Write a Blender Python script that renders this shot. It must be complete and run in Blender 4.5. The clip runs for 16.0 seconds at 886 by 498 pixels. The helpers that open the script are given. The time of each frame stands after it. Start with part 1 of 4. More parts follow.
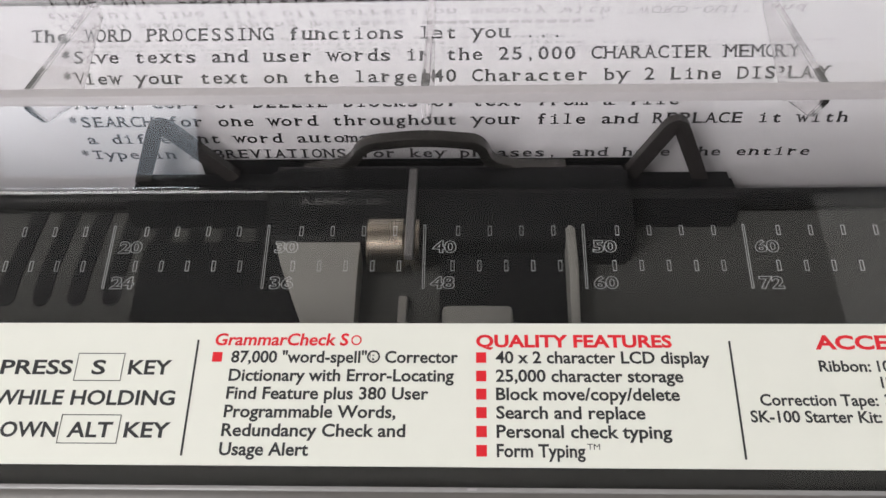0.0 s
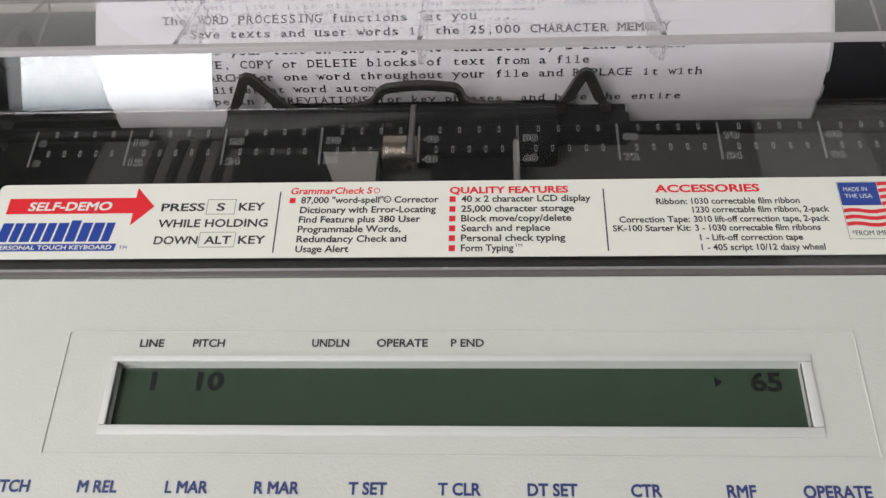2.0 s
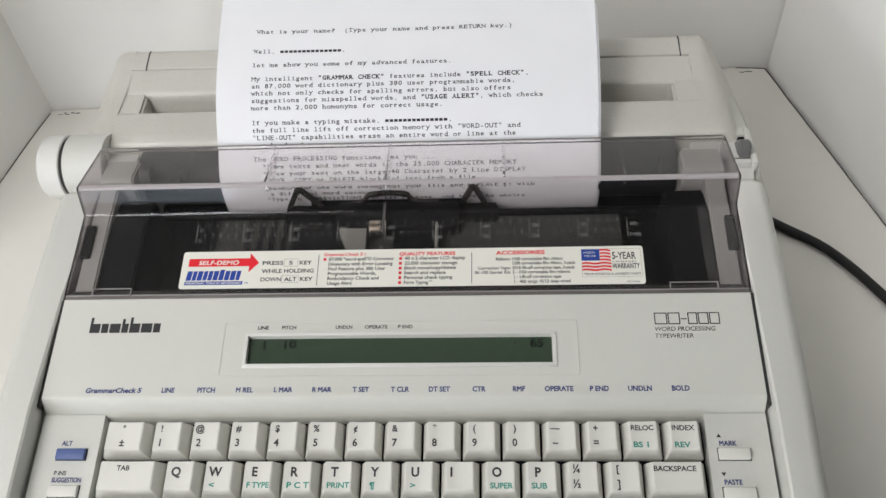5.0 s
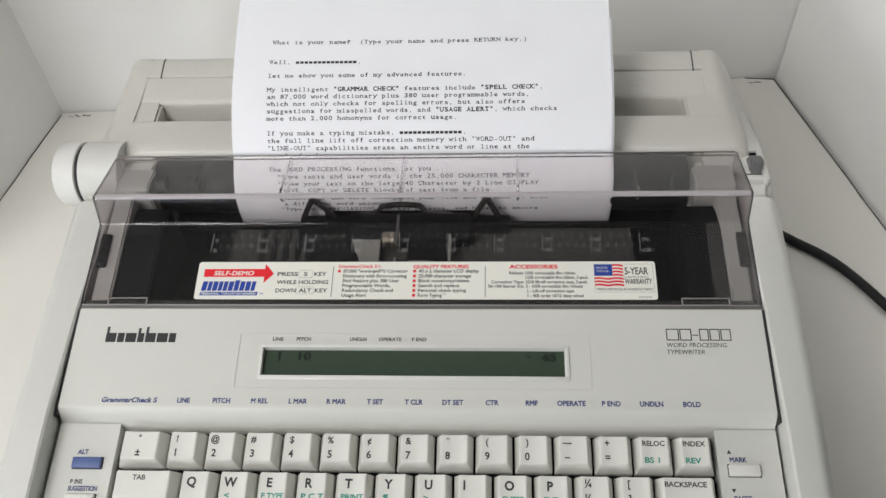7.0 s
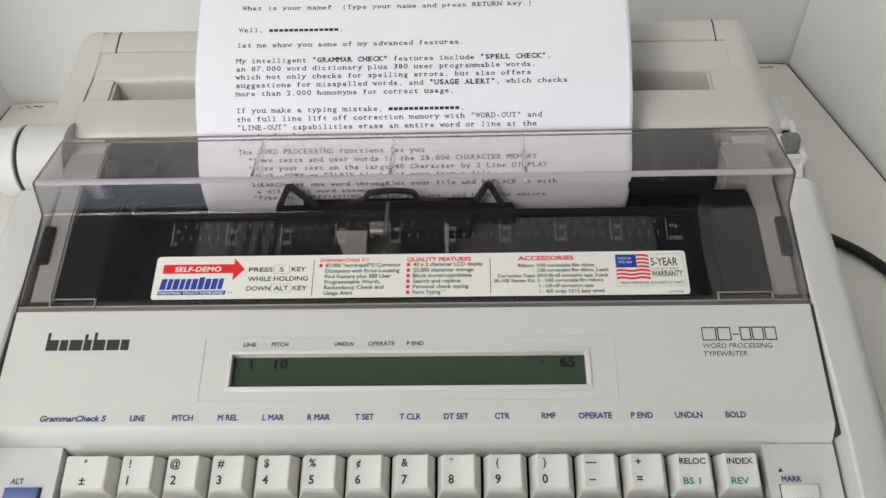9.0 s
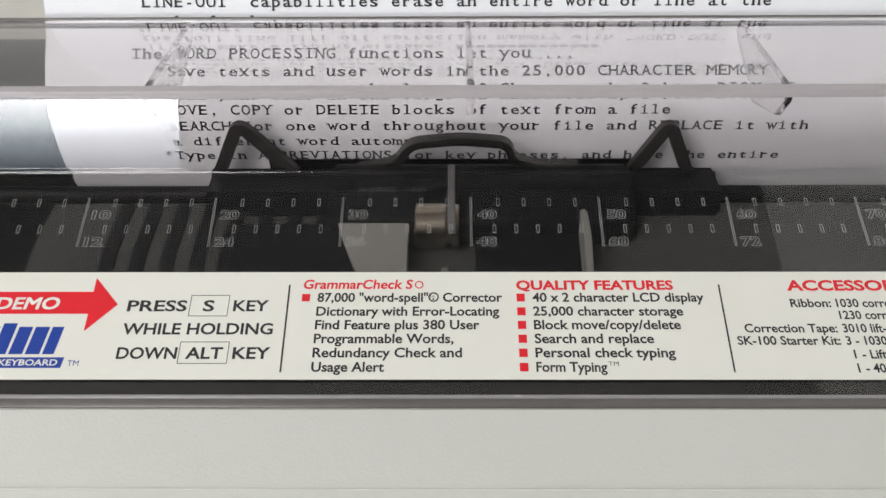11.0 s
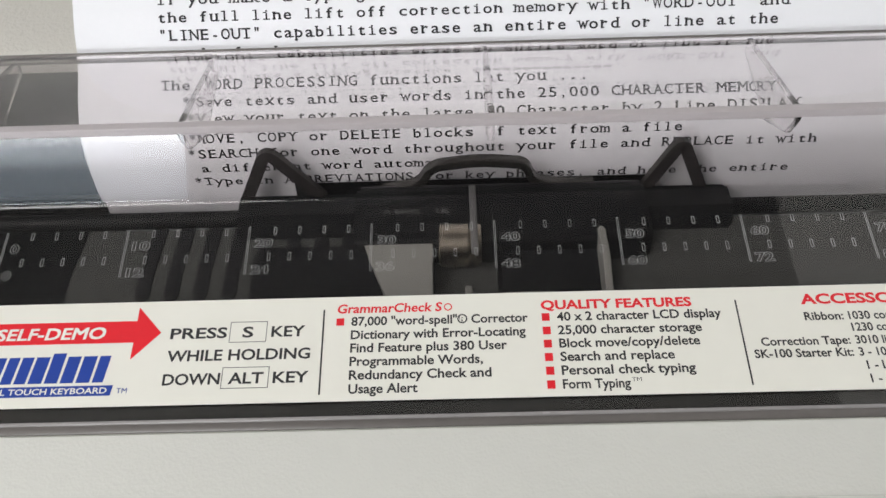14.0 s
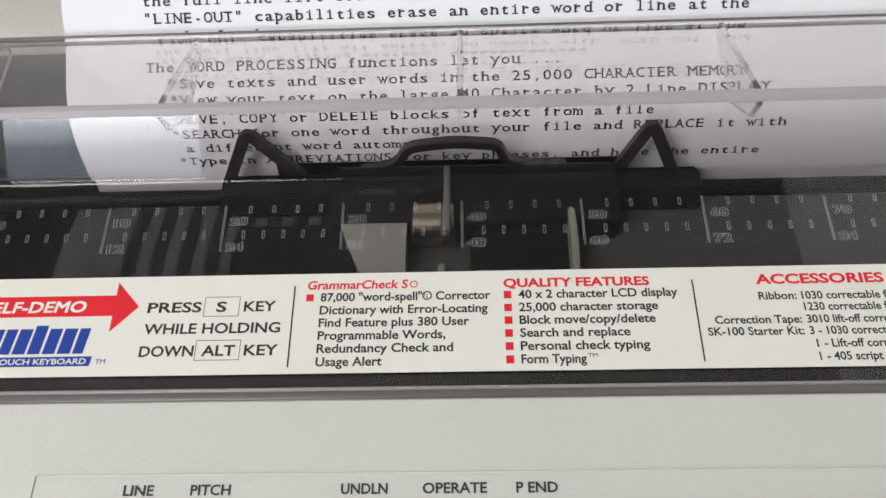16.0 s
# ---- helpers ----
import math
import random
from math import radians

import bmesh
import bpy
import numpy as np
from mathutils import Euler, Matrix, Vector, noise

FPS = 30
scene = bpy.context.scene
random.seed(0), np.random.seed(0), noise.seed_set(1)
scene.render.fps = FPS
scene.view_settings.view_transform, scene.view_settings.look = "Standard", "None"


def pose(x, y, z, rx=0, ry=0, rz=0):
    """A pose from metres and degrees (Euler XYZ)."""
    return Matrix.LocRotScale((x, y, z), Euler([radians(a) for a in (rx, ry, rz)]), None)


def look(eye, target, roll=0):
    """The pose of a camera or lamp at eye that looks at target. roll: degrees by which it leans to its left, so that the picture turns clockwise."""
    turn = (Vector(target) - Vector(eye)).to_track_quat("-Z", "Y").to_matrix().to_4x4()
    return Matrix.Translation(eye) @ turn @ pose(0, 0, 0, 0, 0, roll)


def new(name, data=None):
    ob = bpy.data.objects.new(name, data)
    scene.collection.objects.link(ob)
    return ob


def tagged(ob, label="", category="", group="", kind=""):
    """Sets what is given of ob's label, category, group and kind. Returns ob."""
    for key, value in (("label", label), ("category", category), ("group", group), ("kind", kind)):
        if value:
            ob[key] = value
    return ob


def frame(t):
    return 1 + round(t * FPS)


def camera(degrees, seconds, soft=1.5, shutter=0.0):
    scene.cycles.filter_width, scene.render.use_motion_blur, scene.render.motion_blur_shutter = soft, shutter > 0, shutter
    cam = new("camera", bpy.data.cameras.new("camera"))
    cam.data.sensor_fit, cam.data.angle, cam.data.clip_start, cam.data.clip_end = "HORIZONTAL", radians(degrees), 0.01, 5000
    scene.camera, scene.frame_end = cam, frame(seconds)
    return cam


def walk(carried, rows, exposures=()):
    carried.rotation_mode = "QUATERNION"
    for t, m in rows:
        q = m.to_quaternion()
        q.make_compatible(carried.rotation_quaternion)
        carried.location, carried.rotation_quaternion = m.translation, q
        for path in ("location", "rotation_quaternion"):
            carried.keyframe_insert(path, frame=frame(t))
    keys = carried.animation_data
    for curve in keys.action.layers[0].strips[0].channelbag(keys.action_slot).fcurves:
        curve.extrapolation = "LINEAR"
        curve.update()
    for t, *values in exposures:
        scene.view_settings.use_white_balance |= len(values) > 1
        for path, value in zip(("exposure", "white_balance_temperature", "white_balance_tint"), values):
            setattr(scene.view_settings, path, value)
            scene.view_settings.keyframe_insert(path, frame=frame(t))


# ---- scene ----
cam = camera(55.0, 16.0)

PATH = [
    (0, (0.008, -0.09, 0.224), (-0.066, 1.177, -1.321), -2.7),
    (0.5, (0.007, -0.091, 0.228), (-0.106, 1.129, -1.352), -4.6),
    (1, (0.006, -0.099, 0.234), (-0.102, 1.138, -1.334), -4.2),
    (1.5, (0.008, -0.127, 0.245), (-0.081, 1.184, -1.263), -3.0),
    (2, (0.017, -0.172, 0.262), (-0.083, 1.173, -1.215), -3.5),
    (2.5, (0.022, -0.224, 0.285), (-0.075, 1.142, -1.173), -3.4),
    (3, (0.032, -0.266, 0.307), (-0.083, 1.122, -1.128), -3.6),
    (3.5, (0.039, -0.302, 0.346), (-0.066, 1.088, -1.088), -3.4),
    (4, (0.053, -0.308, 0.391), (-0.045, 1.029, -1.092), -4.4),
    (4.5, (0.057, -0.311, 0.433), (-0.049, 1.006, -1.069), -4.6),
    (5, (0.058, -0.305, 0.453), (-0.064, 0.994, -1.064), -4.9),
    (5.2, (0.058, -0.304, 0.451), (-0.073, 1.015, -1.047), -5.3),
    (7.3, (0.05, -0.3, 0.463), (-0.069, 0.987, -1.063), -4.1),
    (7.5, (0.05, -0.31, 0.457), (-0.07, 1.009, -1.042), -4.0),
    (8, (0.048, -0.311, 0.456), (-0.066, 1.002, -1.048), -3.9),
    (8.2, (0.048, -0.308, 0.456), (-0.061, 0.994, -1.058), -3.9),
    (10.3, (0.006, -0.167, 0.274), (0.0, 1.213, -1.174), -1.2),
    (10.5, (0.003, -0.150, 0.262), (-0.011, 1.238, -1.178), -1.3),
    (10.7, (0.0, -0.136, 0.248), (-0.012, 1.257, -1.187), -0.9),
    (11, (-0.004, -0.125, 0.235), (-0.022, 1.265, -1.203), -0.6),
    (11.5, (-0.011, -0.123, 0.23), (-0.006, 1.259, -1.215), 1.0),
    (12, (-0.011, -0.124, 0.236), (-0.055, 1.253, -1.213), -0.5),
    (12.5, (-0.011, -0.124, 0.24), (-0.058, 1.249, -1.213), -1.1),
    (13, (-0.011, -0.121, 0.238), (-0.055, 1.247, -1.221), -1.6),
    (13.5, (-0.009, -0.123, 0.242), (-0.046, 1.253, -1.208), -2.1),
    (14, (-0.008, -0.126, 0.244), (-0.039, 1.256, -1.201), -2.4),
    (14.5, (-0.003, -0.126, 0.246), (-0.031, 1.239, -1.216), -2.3),
    (15, (-0.001, -0.128, 0.246), (-0.034, 1.237, -1.215), -2.5),
    (15.5, (0.0, -0.128, 0.246), (-0.049, 1.231, -1.22), -2.9),
    (16, (0.002, -0.13, 0.248), (-0.066, 1.216, -1.23), -3.2),
]
EXPOSURE = [(0, 0.14), (1, 0.13), (1.5, 0.02), (2.5, -0.10), (3.5, -0.14), (5, -0.03), (8.2, -0.06), (10.3, 0.0), (16, 0.02)]
walk(cam, [(t, look(eye, target, roll)) for t, eye, target, roll in PATH], EXPOSURE)

# ---- world, light ----
world = bpy.data.worlds.new("sky")
scene.world = world
world.use_nodes = True
wn = world.node_tree
sky = wn.nodes.new("ShaderNodeTexSky")
sky.sky_type, sky.sun_disc = "NISHITA", False
sky.sun_elevation, sky.sun_rotation = radians(40), radians(200)
wn.links.new(sky.outputs[0], wn.nodes["Background"].inputs[0])
wn.nodes["Background"].inputs[1].default_value = 0.12


def area_lamp(name, m, sx, sy, watts, colour):
    d = bpy.data.lights.new(name, "AREA")
    d.shape, d.size, d.size_y, d.energy, d.color = "RECTANGLE", sx, sy, watts, colour
    ob = new(name, d)
    ob.matrix_world = m
    return ob


# daylight: the low window's bright view is a backdrop further down; two lights are added: one in the tall window beside
# it, one over the table
WIN_Y = -2.3
# unseen tall window, added to brighten the back and right walls
area_lamp("added_side_light", look((-2.04, WIN_Y, 0.55), (-2.04, 0, 0.55)), 0.60, 0.90, 21.0, (0.97, 0.99, 1.0))
# invented lamp above the table, placed for brightness and left-to-right falloff
area_lamp("added_key_light", look((-0.44, -0.48, 0.80), (-0.05, -0.03, 0)), 0.46, 0.46, 6.0, (1.0, 0.985, 0.975))


# ---- materials ----
def shader(name, base, rough=0.5, metal=0.0, vary=0.06, scale=60.0, bump=0.0, bump_scale=900.0, transmission=0.0, ior=1.45, spec=0.5, stain=0.0):
    """Principled material with two scales of colour variation and a fine relief."""
    m = bpy.data.materials.new(name)
    m.use_nodes = True
    t = m.node_tree
    p = t.nodes["Principled BSDF"]
    p.inputs["Base Color"].default_value = (*base, 1)
    p.inputs["Roughness"].default_value = rough
    p.inputs["Metallic"].default_value = metal
    p.inputs["IOR"].default_value = ior
    p.inputs["Transmission Weight"].default_value = transmission
    p.inputs["Specular IOR Level"].default_value = spec
    co = t.nodes.new("ShaderNodeTexCoord")
    if vary:
        fine, wide = t.nodes.new("ShaderNodeTexNoise"), t.nodes.new("ShaderNodeTexNoise")
        fine.inputs["Scale"].default_value, fine.inputs["Detail"].default_value = scale * 12, 4
        wide.inputs["Scale"].default_value, wide.inputs["Detail"].default_value = scale * 0.35, 5
        both = t.nodes.new("ShaderNodeMath")
        both.operation = "MULTIPLY_ADD"
        both.inputs[1].default_value = 0.4
        ramp = t.nodes.new("ShaderNodeMapRange")
        ramp.inputs[1].default_value, ramp.inputs[2].default_value = 0.45, 0.95
        ramp.inputs[3].default_value, ramp.inputs[4].default_value = 1 - vary, 1 + vary * 0.5
        mul = t.nodes.new("ShaderNodeVectorMath")
        mul.operation = "SCALE"
        mul.inputs[0].default_value = base
        t.links.new(co.outputs["Object"], fine.inputs["Vector"])
        t.links.new(co.outputs["Object"], wide.inputs["Vector"])
        t.links.new(fine.outputs[0], both.inputs[0])
        t.links.new(wide.outputs[0], both.inputs[2])
        t.links.new(both.outputs[0], ramp.inputs[0])
        t.links.new(ramp.outputs[0], mul.inputs["Scale"])
        t.links.new(mul.outputs[0], p.inputs["Base Color"])
        if stain:
            rr = t.nodes.new("ShaderNodeMapRange")
            rr.inputs[1].default_value, rr.inputs[2].default_value = 0.3, 0.7
            rr.inputs[3].default_value, rr.inputs[4].default_value = rough - stain, rough + stain
            t.links.new(wide.outputs[0], rr.inputs[0])
            t.links.new(rr.outputs[0], p.inputs["Roughness"])
    if bump:
        n, b = t.nodes.new("ShaderNodeTexNoise"), t.nodes.new("ShaderNodeBump")
        n.inputs["Scale"].default_value, n.inputs["Detail"].default_value = bump_scale, 3
        b.inputs["Strength"].default_value, b.inputs["Distance"].default_value = bump, 0.0004
        t.links.new(co.outputs["Object"], n.inputs["Vector"])
        t.links.new(n.outputs[0], b.inputs["Height"])
        t.links.new(b.outputs[0], p.inputs["Normal"])
    return m


M_BODY = shader("grey_plastic", (0.60, 0.60, 0.565), 0.42, bump=0.25, bump_scale=1400, vary=0.04, scale=30, stain=0.06)
M_PANEL = shader("panel_plastic", (0.62, 0.62, 0.58), 0.40, bump=0.2, bump_scale=1600, vary=0.03, scale=30, stain=0.06)
M_REAR = shader("rear_plastic", (0.55, 0.533, 0.49), 0.36, bump=0.7, bump_scale=900, vary=0.05, scale=30, stain=0.05)
M_KEY = shader("key_plastic", (0.70, 0.695, 0.65), 0.45, bump=0.3, bump_scale=1800, vary=0.04, scale=40)
M_KNOB = shader("knob_plastic", (0.66, 0.655, 0.63), 0.45, bump=0.2, vary=0.03)
M_BLUE_KEY = shader("blue_plastic", (0.09, 0.13, 0.30), 0.45, bump=0.2)
M_DARK = shader("black_chassis", (0.012, 0.012, 0.013), 0.7, vary=0.05, scale=25, spec=0.06)
M_DARKGREY = shader("dark_grey_chassis", (0.062, 0.064, 0.060), 0.75, vary=0.05, scale=25, spec=0.12)
M_CARR = shader("black_carriage_plastic", (0.006, 0.006, 0.007), 0.34, vary=0.2, scale=50, spec=0.14)
M_GUIDE = shader("smoky_guide_plastic", (0.04, 0.036, 0.036), 0.22, vary=0.15, scale=80)
M_LEVER = shader("grey_lever_plastic", (0.27, 0.272, 0.25), 0.45, vary=0.06, scale=40)
M_LEVERDARK = shader("release_lever_plastic", (0.14, 0.14, 0.14), 0.4, vary=0.06, scale=40)
M_RUBBER = shader("platen_rubber", (0.016, 0.017, 0.020), 0.45, bump=0.1, vary=0.2, scale=20, spec=0.3)
M_STEEL = shader("brushed_brass_steel", (0.62, 0.56, 0.46), 0.24, metal=1.0, bump=0.2, bump_scale=700, vary=0.1)
M_CHROME = shader("polished_rod", (0.30, 0.30, 0.30), 0.38, metal=1.0, vary=0.05)
M_WIRE = shader("dark_plated_wire", (0.10, 0.095, 0.09), 0.22, metal=0.8, vary=0.1)
M_FROST = shader("frosted_cover_end", (0.84, 0.80, 0.83), 0.22, transmission=1.0, ior=1.3, vary=0)
M_EDGE = shader("smoky_cover_edge", (0.15, 0.138, 0.130), 0.3, vary=0.2, scale=30)
M_LIP = shader("pale_cover_lip", (0.30, 0.285, 0.285), 0.22, vary=0.15, scale=40)
M_CLIP = shader("black_clip_plastic", (0.014, 0.014, 0.015), 0.16, vary=0.1)
M_RIB = shader("clear_rib_plastic", (0.88, 0.86, 0.87), 0.0, transmission=0.99, ior=1.18, vary=0)
M_CLEAR = shader("clear_smoky_plastic", (0.60, 0.574, 0.57), 0.0, transmission=0.998, ior=1.42, vary=0)
M_INNER = shader("inner_frame_plastic", (0.34, 0.336, 0.32), 0.5, vary=0.06, scale=40)
# pale tint imitates the reflection in the cover's crease; also the small nub
M_SHEEN_NUB = shader("sheen_nub_plastic", (0.50, 0.465, 0.475), 0.25, transmission=0.25, ior=1.4, vary=0.05)
M_ETCH = shader("moulded_clear_line", (0.38, 0.38, 0.38), 0.18, vary=0)
M_LABEL = shader("label_vinyl", (0.80, 0.79, 0.72), 0.32, vary=0.03, scale=20, bump=0.05)
M_INK = shader("black_ink", (0.028, 0.028, 0.03), 0.45, vary=0.15, scale=90)
M_TYPE = shader("typed_ink", (0.03, 0.03, 0.035), 0.7, vary=0.35, scale=160)
M_BOLDTYPE = shader("bold_typed_ink", (0.015, 0.015, 0.017), 0.7, vary=0.2, scale=160)
M_RED = shader("red_ink", (0.76, 0.020, 0.032), 0.35, vary=0.06, scale=60)
M_BLUE = shader("blue_ink", (0.018, 0.055, 0.32), 0.35, vary=0.06, scale=60)
M_PBLUE = shader("panel_blue_ink", (0.035, 0.05, 0.18), 0.45, vary=0.06, scale=60)
M_GREEN = shader("green_ink", (0.02, 0.26, 0.20), 0.45, vary=0.06, scale=60)
M_GREYINK = shader("dark_grey_ink", (0.032, 0.032, 0.034), 0.45, vary=0.08, scale=60)
M_WHITEINK = shader("white_ink", (0.8, 0.79, 0.74), 0.35, vary=0.02)
M_PAPER = shader("bond_paper", (0.825, 0.83, 0.86), 0.85, vary=0.02, scale=90, bump=0.12, bump_scale=2500, spec=0.2)
M_LCD = shader("lcd_glass", (0.045, 0.068, 0.045), 0.13, vary=0.12, scale=14)
M_LCDDOT = shader("lcd_segment", (0.008, 0.012, 0.010), 0.3, vary=0)
M_TABLE = shader("white_laminate", (0.80, 0.78, 0.73), 0.5, vary=0.03, scale=6, bump=0.1, bump_scale=300)
M_WALL = shader("white_wall_paint", (0.82, 0.815, 0.795), 0.7, vary=0.03, scale=4, bump=0.15, bump_scale=220)
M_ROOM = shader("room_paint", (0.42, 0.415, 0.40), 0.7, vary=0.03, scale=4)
# east wall only: room paint darkened to cut bounce light from the right
M_EAST = shader("fill_cut_paint", (0.34, 0.335, 0.33), 0.7, vary=0.03, scale=4)
M_FLOOR = shader("floor_boards", (0.085, 0.080, 0.075), 0.5, vary=0.2, scale=3)
M_CABLE = shader("cable_rubber", (0.010, 0.010, 0.011), 0.55, vary=0.1)
M_SEAM = shader("dark_gap", (0.03, 0.03, 0.03), 0.8, vary=0)


def outside_view():
    """Daylight outside the low window: bright sky above that fades to dim bluish ground."""
    m = bpy.data.materials.new("daylight_view")
    m.use_nodes = True
    t = m.node_tree
    t.nodes.remove(t.nodes["Principled BSDF"])
    co, sep, span, ramp, em = (t.nodes.new(k) for k in ("ShaderNodeTexCoord", "ShaderNodeSeparateXYZ", "ShaderNodeMapRange", "ShaderNodeValToRGB", "ShaderNodeEmission"))
    span.inputs[1].default_value, span.inputs[2].default_value = -0.10, 0.54
    stops = ((0.0, (0.055, 0.065, 0.075)), (0.36, (0.10, 0.115, 0.13)), (0.48, (0.24, 0.265, 0.29)), (0.60, (0.58, 0.62, 0.65)), (0.70, (0.94, 0.97, 1.0)))
    ramp.color_ramp.interpolation = "EASE"
    for k, (at, c) in enumerate(stops):
        e = ramp.color_ramp.elements[k] if k < 2 else ramp.color_ramp.elements.new(at)
        e.position, e.color = at, (*c, 1)
    em.inputs["Strength"].default_value = 22.0
    t.links.new(co.outputs["Object"], sep.inputs[0])
    t.links.new(sep.outputs["Z"], span.inputs[0])
    t.links.new(span.outputs[0], ramp.inputs[0])
    t.links.new(ramp.outputs[0], em.inputs[0])
    t.links.new(em.outputs[0], t.nodes["Material Output"].inputs[0])
    return m


M_VIEW = outside_view()


# ---- helpers ----
def mesh_of(bm, name):
    me = bpy.data.meshes.new(name)
    bm.normal_update()
    bm.to_mesh(me)
    bm.free()
    return me


def smooth(me, angle=35):
    for p in me.polygons:
        p.use_smooth = True
    me.set_sharp_from_angle(angle=radians(angle))


def part(name, bm, material, parent=None, label="", flat=False):
    me = mesh_of(bm, name)
    me.materials.append(material)
    if not flat:
        smooth(me)
    ob = new(name, me)
    ob.parent = parent
    return tagged(ob, label)


def empty(name, label, category, kind="", group=""):
    return tagged(new(name), label, category, group, kind)


def box(bm, x0, x1, y0, y1, z0, z1, bevel=0.0, m=None, segments=2):
    vs = [bm.verts.new((x, y, z)) for x in (x0, x1) for y in (y0, y1) for z in (z0, z1)]
    fs = [bm.faces.new([vs[i] for i in f]) for f in ((0, 1, 3, 2), (4, 6, 7, 5), (0, 4, 5, 1), (2, 3, 7, 6), (0, 2, 6, 4), (1, 5, 7, 3))]
    if m:
        for v in vs:
            v.co = m @ v.co
    if bevel:
        es = list({e for f in fs for e in f.edges})
        bmesh.ops.bevel(bm, geom=es, offset=bevel, segments=segments, affect="EDGES", profile=0.5)


def prism(bm, pts, x0, x1, bevel=0.0, m=None):
    """Closed outline in y, z, drawn out along x."""
    a = [bm.verts.new((x0, y, z)) for y, z in pts]
    b = [bm.verts.new((x1, y, z)) for y, z in pts]
    n = len(pts)
    fs = [bm.faces.new(a), bm.faces.new(b[::-1])]
    fs += [bm.faces.new((a[i], b[i], b[(i + 1) % n], a[(i + 1) % n])) for i in range(n)]
    bmesh.ops.recalc_face_normals(bm, faces=fs)
    if m:
        for v in a + b:
            v.co = m @ v.co
    if bevel:
        bmesh.ops.bevel(bm, geom=list(fs[0].edges) + list(fs[1].edges), offset=bevel, segments=2, affect="EDGES")


def arc_path(pts, r, n=4):
    """The open outline pts with its inner corners rounded; r: one length, or one a corner."""
    out = [pts[0]]
    for m, (a, b, c) in enumerate(zip(pts, pts[1:], pts[2:])):
        a, b, c = Vector(a), Vector(b), Vector(c)
        ra = min(r[m] if isinstance(r, tuple) else r, (a - b).length * 0.45, (c - b).length * 0.45)
        p, q = b + (a - b).normalized() * ra, b + (c - b).normalized() * ra
        for i in range(n + 1):
            k = i / n
            out.append(tuple(p * (1 - k) ** 2 + b * 2 * k * (1 - k) + q * k * k))
    return out + [pts[-1]]


def offset_path(pts, d):
    out = []
    for i, p in enumerate(pts):
        a, b = Vector(pts[max(i - 1, 0)]), Vector(pts[min(i + 1, len(pts) - 1)])
        t = (b - a).normalized()
        out.append((p[0] + t.y * d, p[1] - t.x * d))
    return out


def lathe(bm, profile, centre, n=40, axis="X"):
    """Turned body: profile of (along, radius) round an axis through centre."""
    rings = []
    for a, r in profile:
        ring = []
        for i in range(n):
            w = 2 * math.pi * i / n
            ring.append(bm.verts.new((centre[0] + a, centre[1] + r * math.cos(w), centre[2] + r * math.sin(w))))
        rings.append(ring)
    for p, q in zip(rings, rings[1:]):
        for i in range(n):
            bm.faces.new((p[i], p[(i + 1) % n], q[(i + 1) % n], q[i]))
    bm.faces.new(rings[0][::-1])
    bm.faces.new(rings[-1])
    bmesh.ops.recalc_face_normals(bm, faces=bm.faces)


def tube(bm, pts, r, n=8):
    pts = [Vector(p) for p in pts]
    rings = []
    for i, p in enumerate(pts):
        t = (pts[min(i + 1, len(pts) - 1)] - pts[max(i - 1, 0)]).normalized()
        u = t.cross(Vector((0.13, 0.2, 1))).normalized()
        v = t.cross(u)
        rings.append([bm.verts.new(p + r * (math.cos(2 * math.pi * k / n) * u + math.sin(2 * math.pi * k / n) * v)) for k in range(n)])
    for a, b in zip(rings, rings[1:]):
        for k in range(n):
            bm.faces.new((a[k], a[(k + 1) % n], b[(k + 1) % n], b[k]))
    bm.faces.new(rings[0][::-1])
    bm.faces.new(rings[-1])
    bmesh.ops.recalc_face_normals(bm, faces=bm.faces)


def slope_plane(y, z, slope):
    """Local x along the machine, y up the slope, z off the surface."""
    return Matrix.Translation((0, y, z)) @ Matrix.Rotation(math.atan(slope), 4, "X")


# ---- lettering ----
GLYPHS = {}


def letters(text, bold=0.0, outline=0.0, spacing=1.0):
    """Vertices and faces of a line of text of the built-in font, at size 1, with its bounds."""
    key = (text, bold, outline, spacing)
    if key not in GLYPHS:
        cu = bpy.data.curves.new("lettering", "FONT")
        heavy = bold > 0 and "M" in text and not outline
        cu.body, cu.size, cu.resolution_u, cu.offset, cu.space_character = text, 1.0, 3, 0.0 if heavy else bold, spacing
        if outline:
            cu.fill_mode, cu.bevel_depth, cu.bevel_resolution = "NONE", outline, 0
        ob = new("lettering", cu)
        dg = bpy.context.evaluated_depsgraph_get()
        me = bpy.data.meshes.new_from_object(ob.evaluated_get(dg))
        vs = [tuple(v.co) for v in me.vertices]
        fs = [tuple(p.vertices) for p in me.polygons]
        bpy.data.objects.remove(ob)
        bpy.data.curves.remove(cu)
        bpy.data.meshes.remove(me)
        if heavy:
            flat_v, flat_f, vs, fs = vs, fs, [], []
            for n, (dx, dy) in enumerate(((-1, -1), (1, -1), (-1, 1), (1, 1))):
                fs += [tuple(i + len(vs) for i in f) for f in flat_f]
                vs += [(x + dx * bold * 0.8, y + dy * bold * 0.8, z + 0.003 * n) for x, y, z in flat_v]
        xs = [v[0] for v in vs] or [0, 1]
        GLYPHS[key] = (vs, fs, min(xs), max(xs))
    return GLYPHS[key]


CAP = 0.0


def cap_height():
    global CAP
    if not CAP:
        ys = [v[1] for v in letters("H")[0]]
        CAP = max(ys) - min(ys)
    return CAP


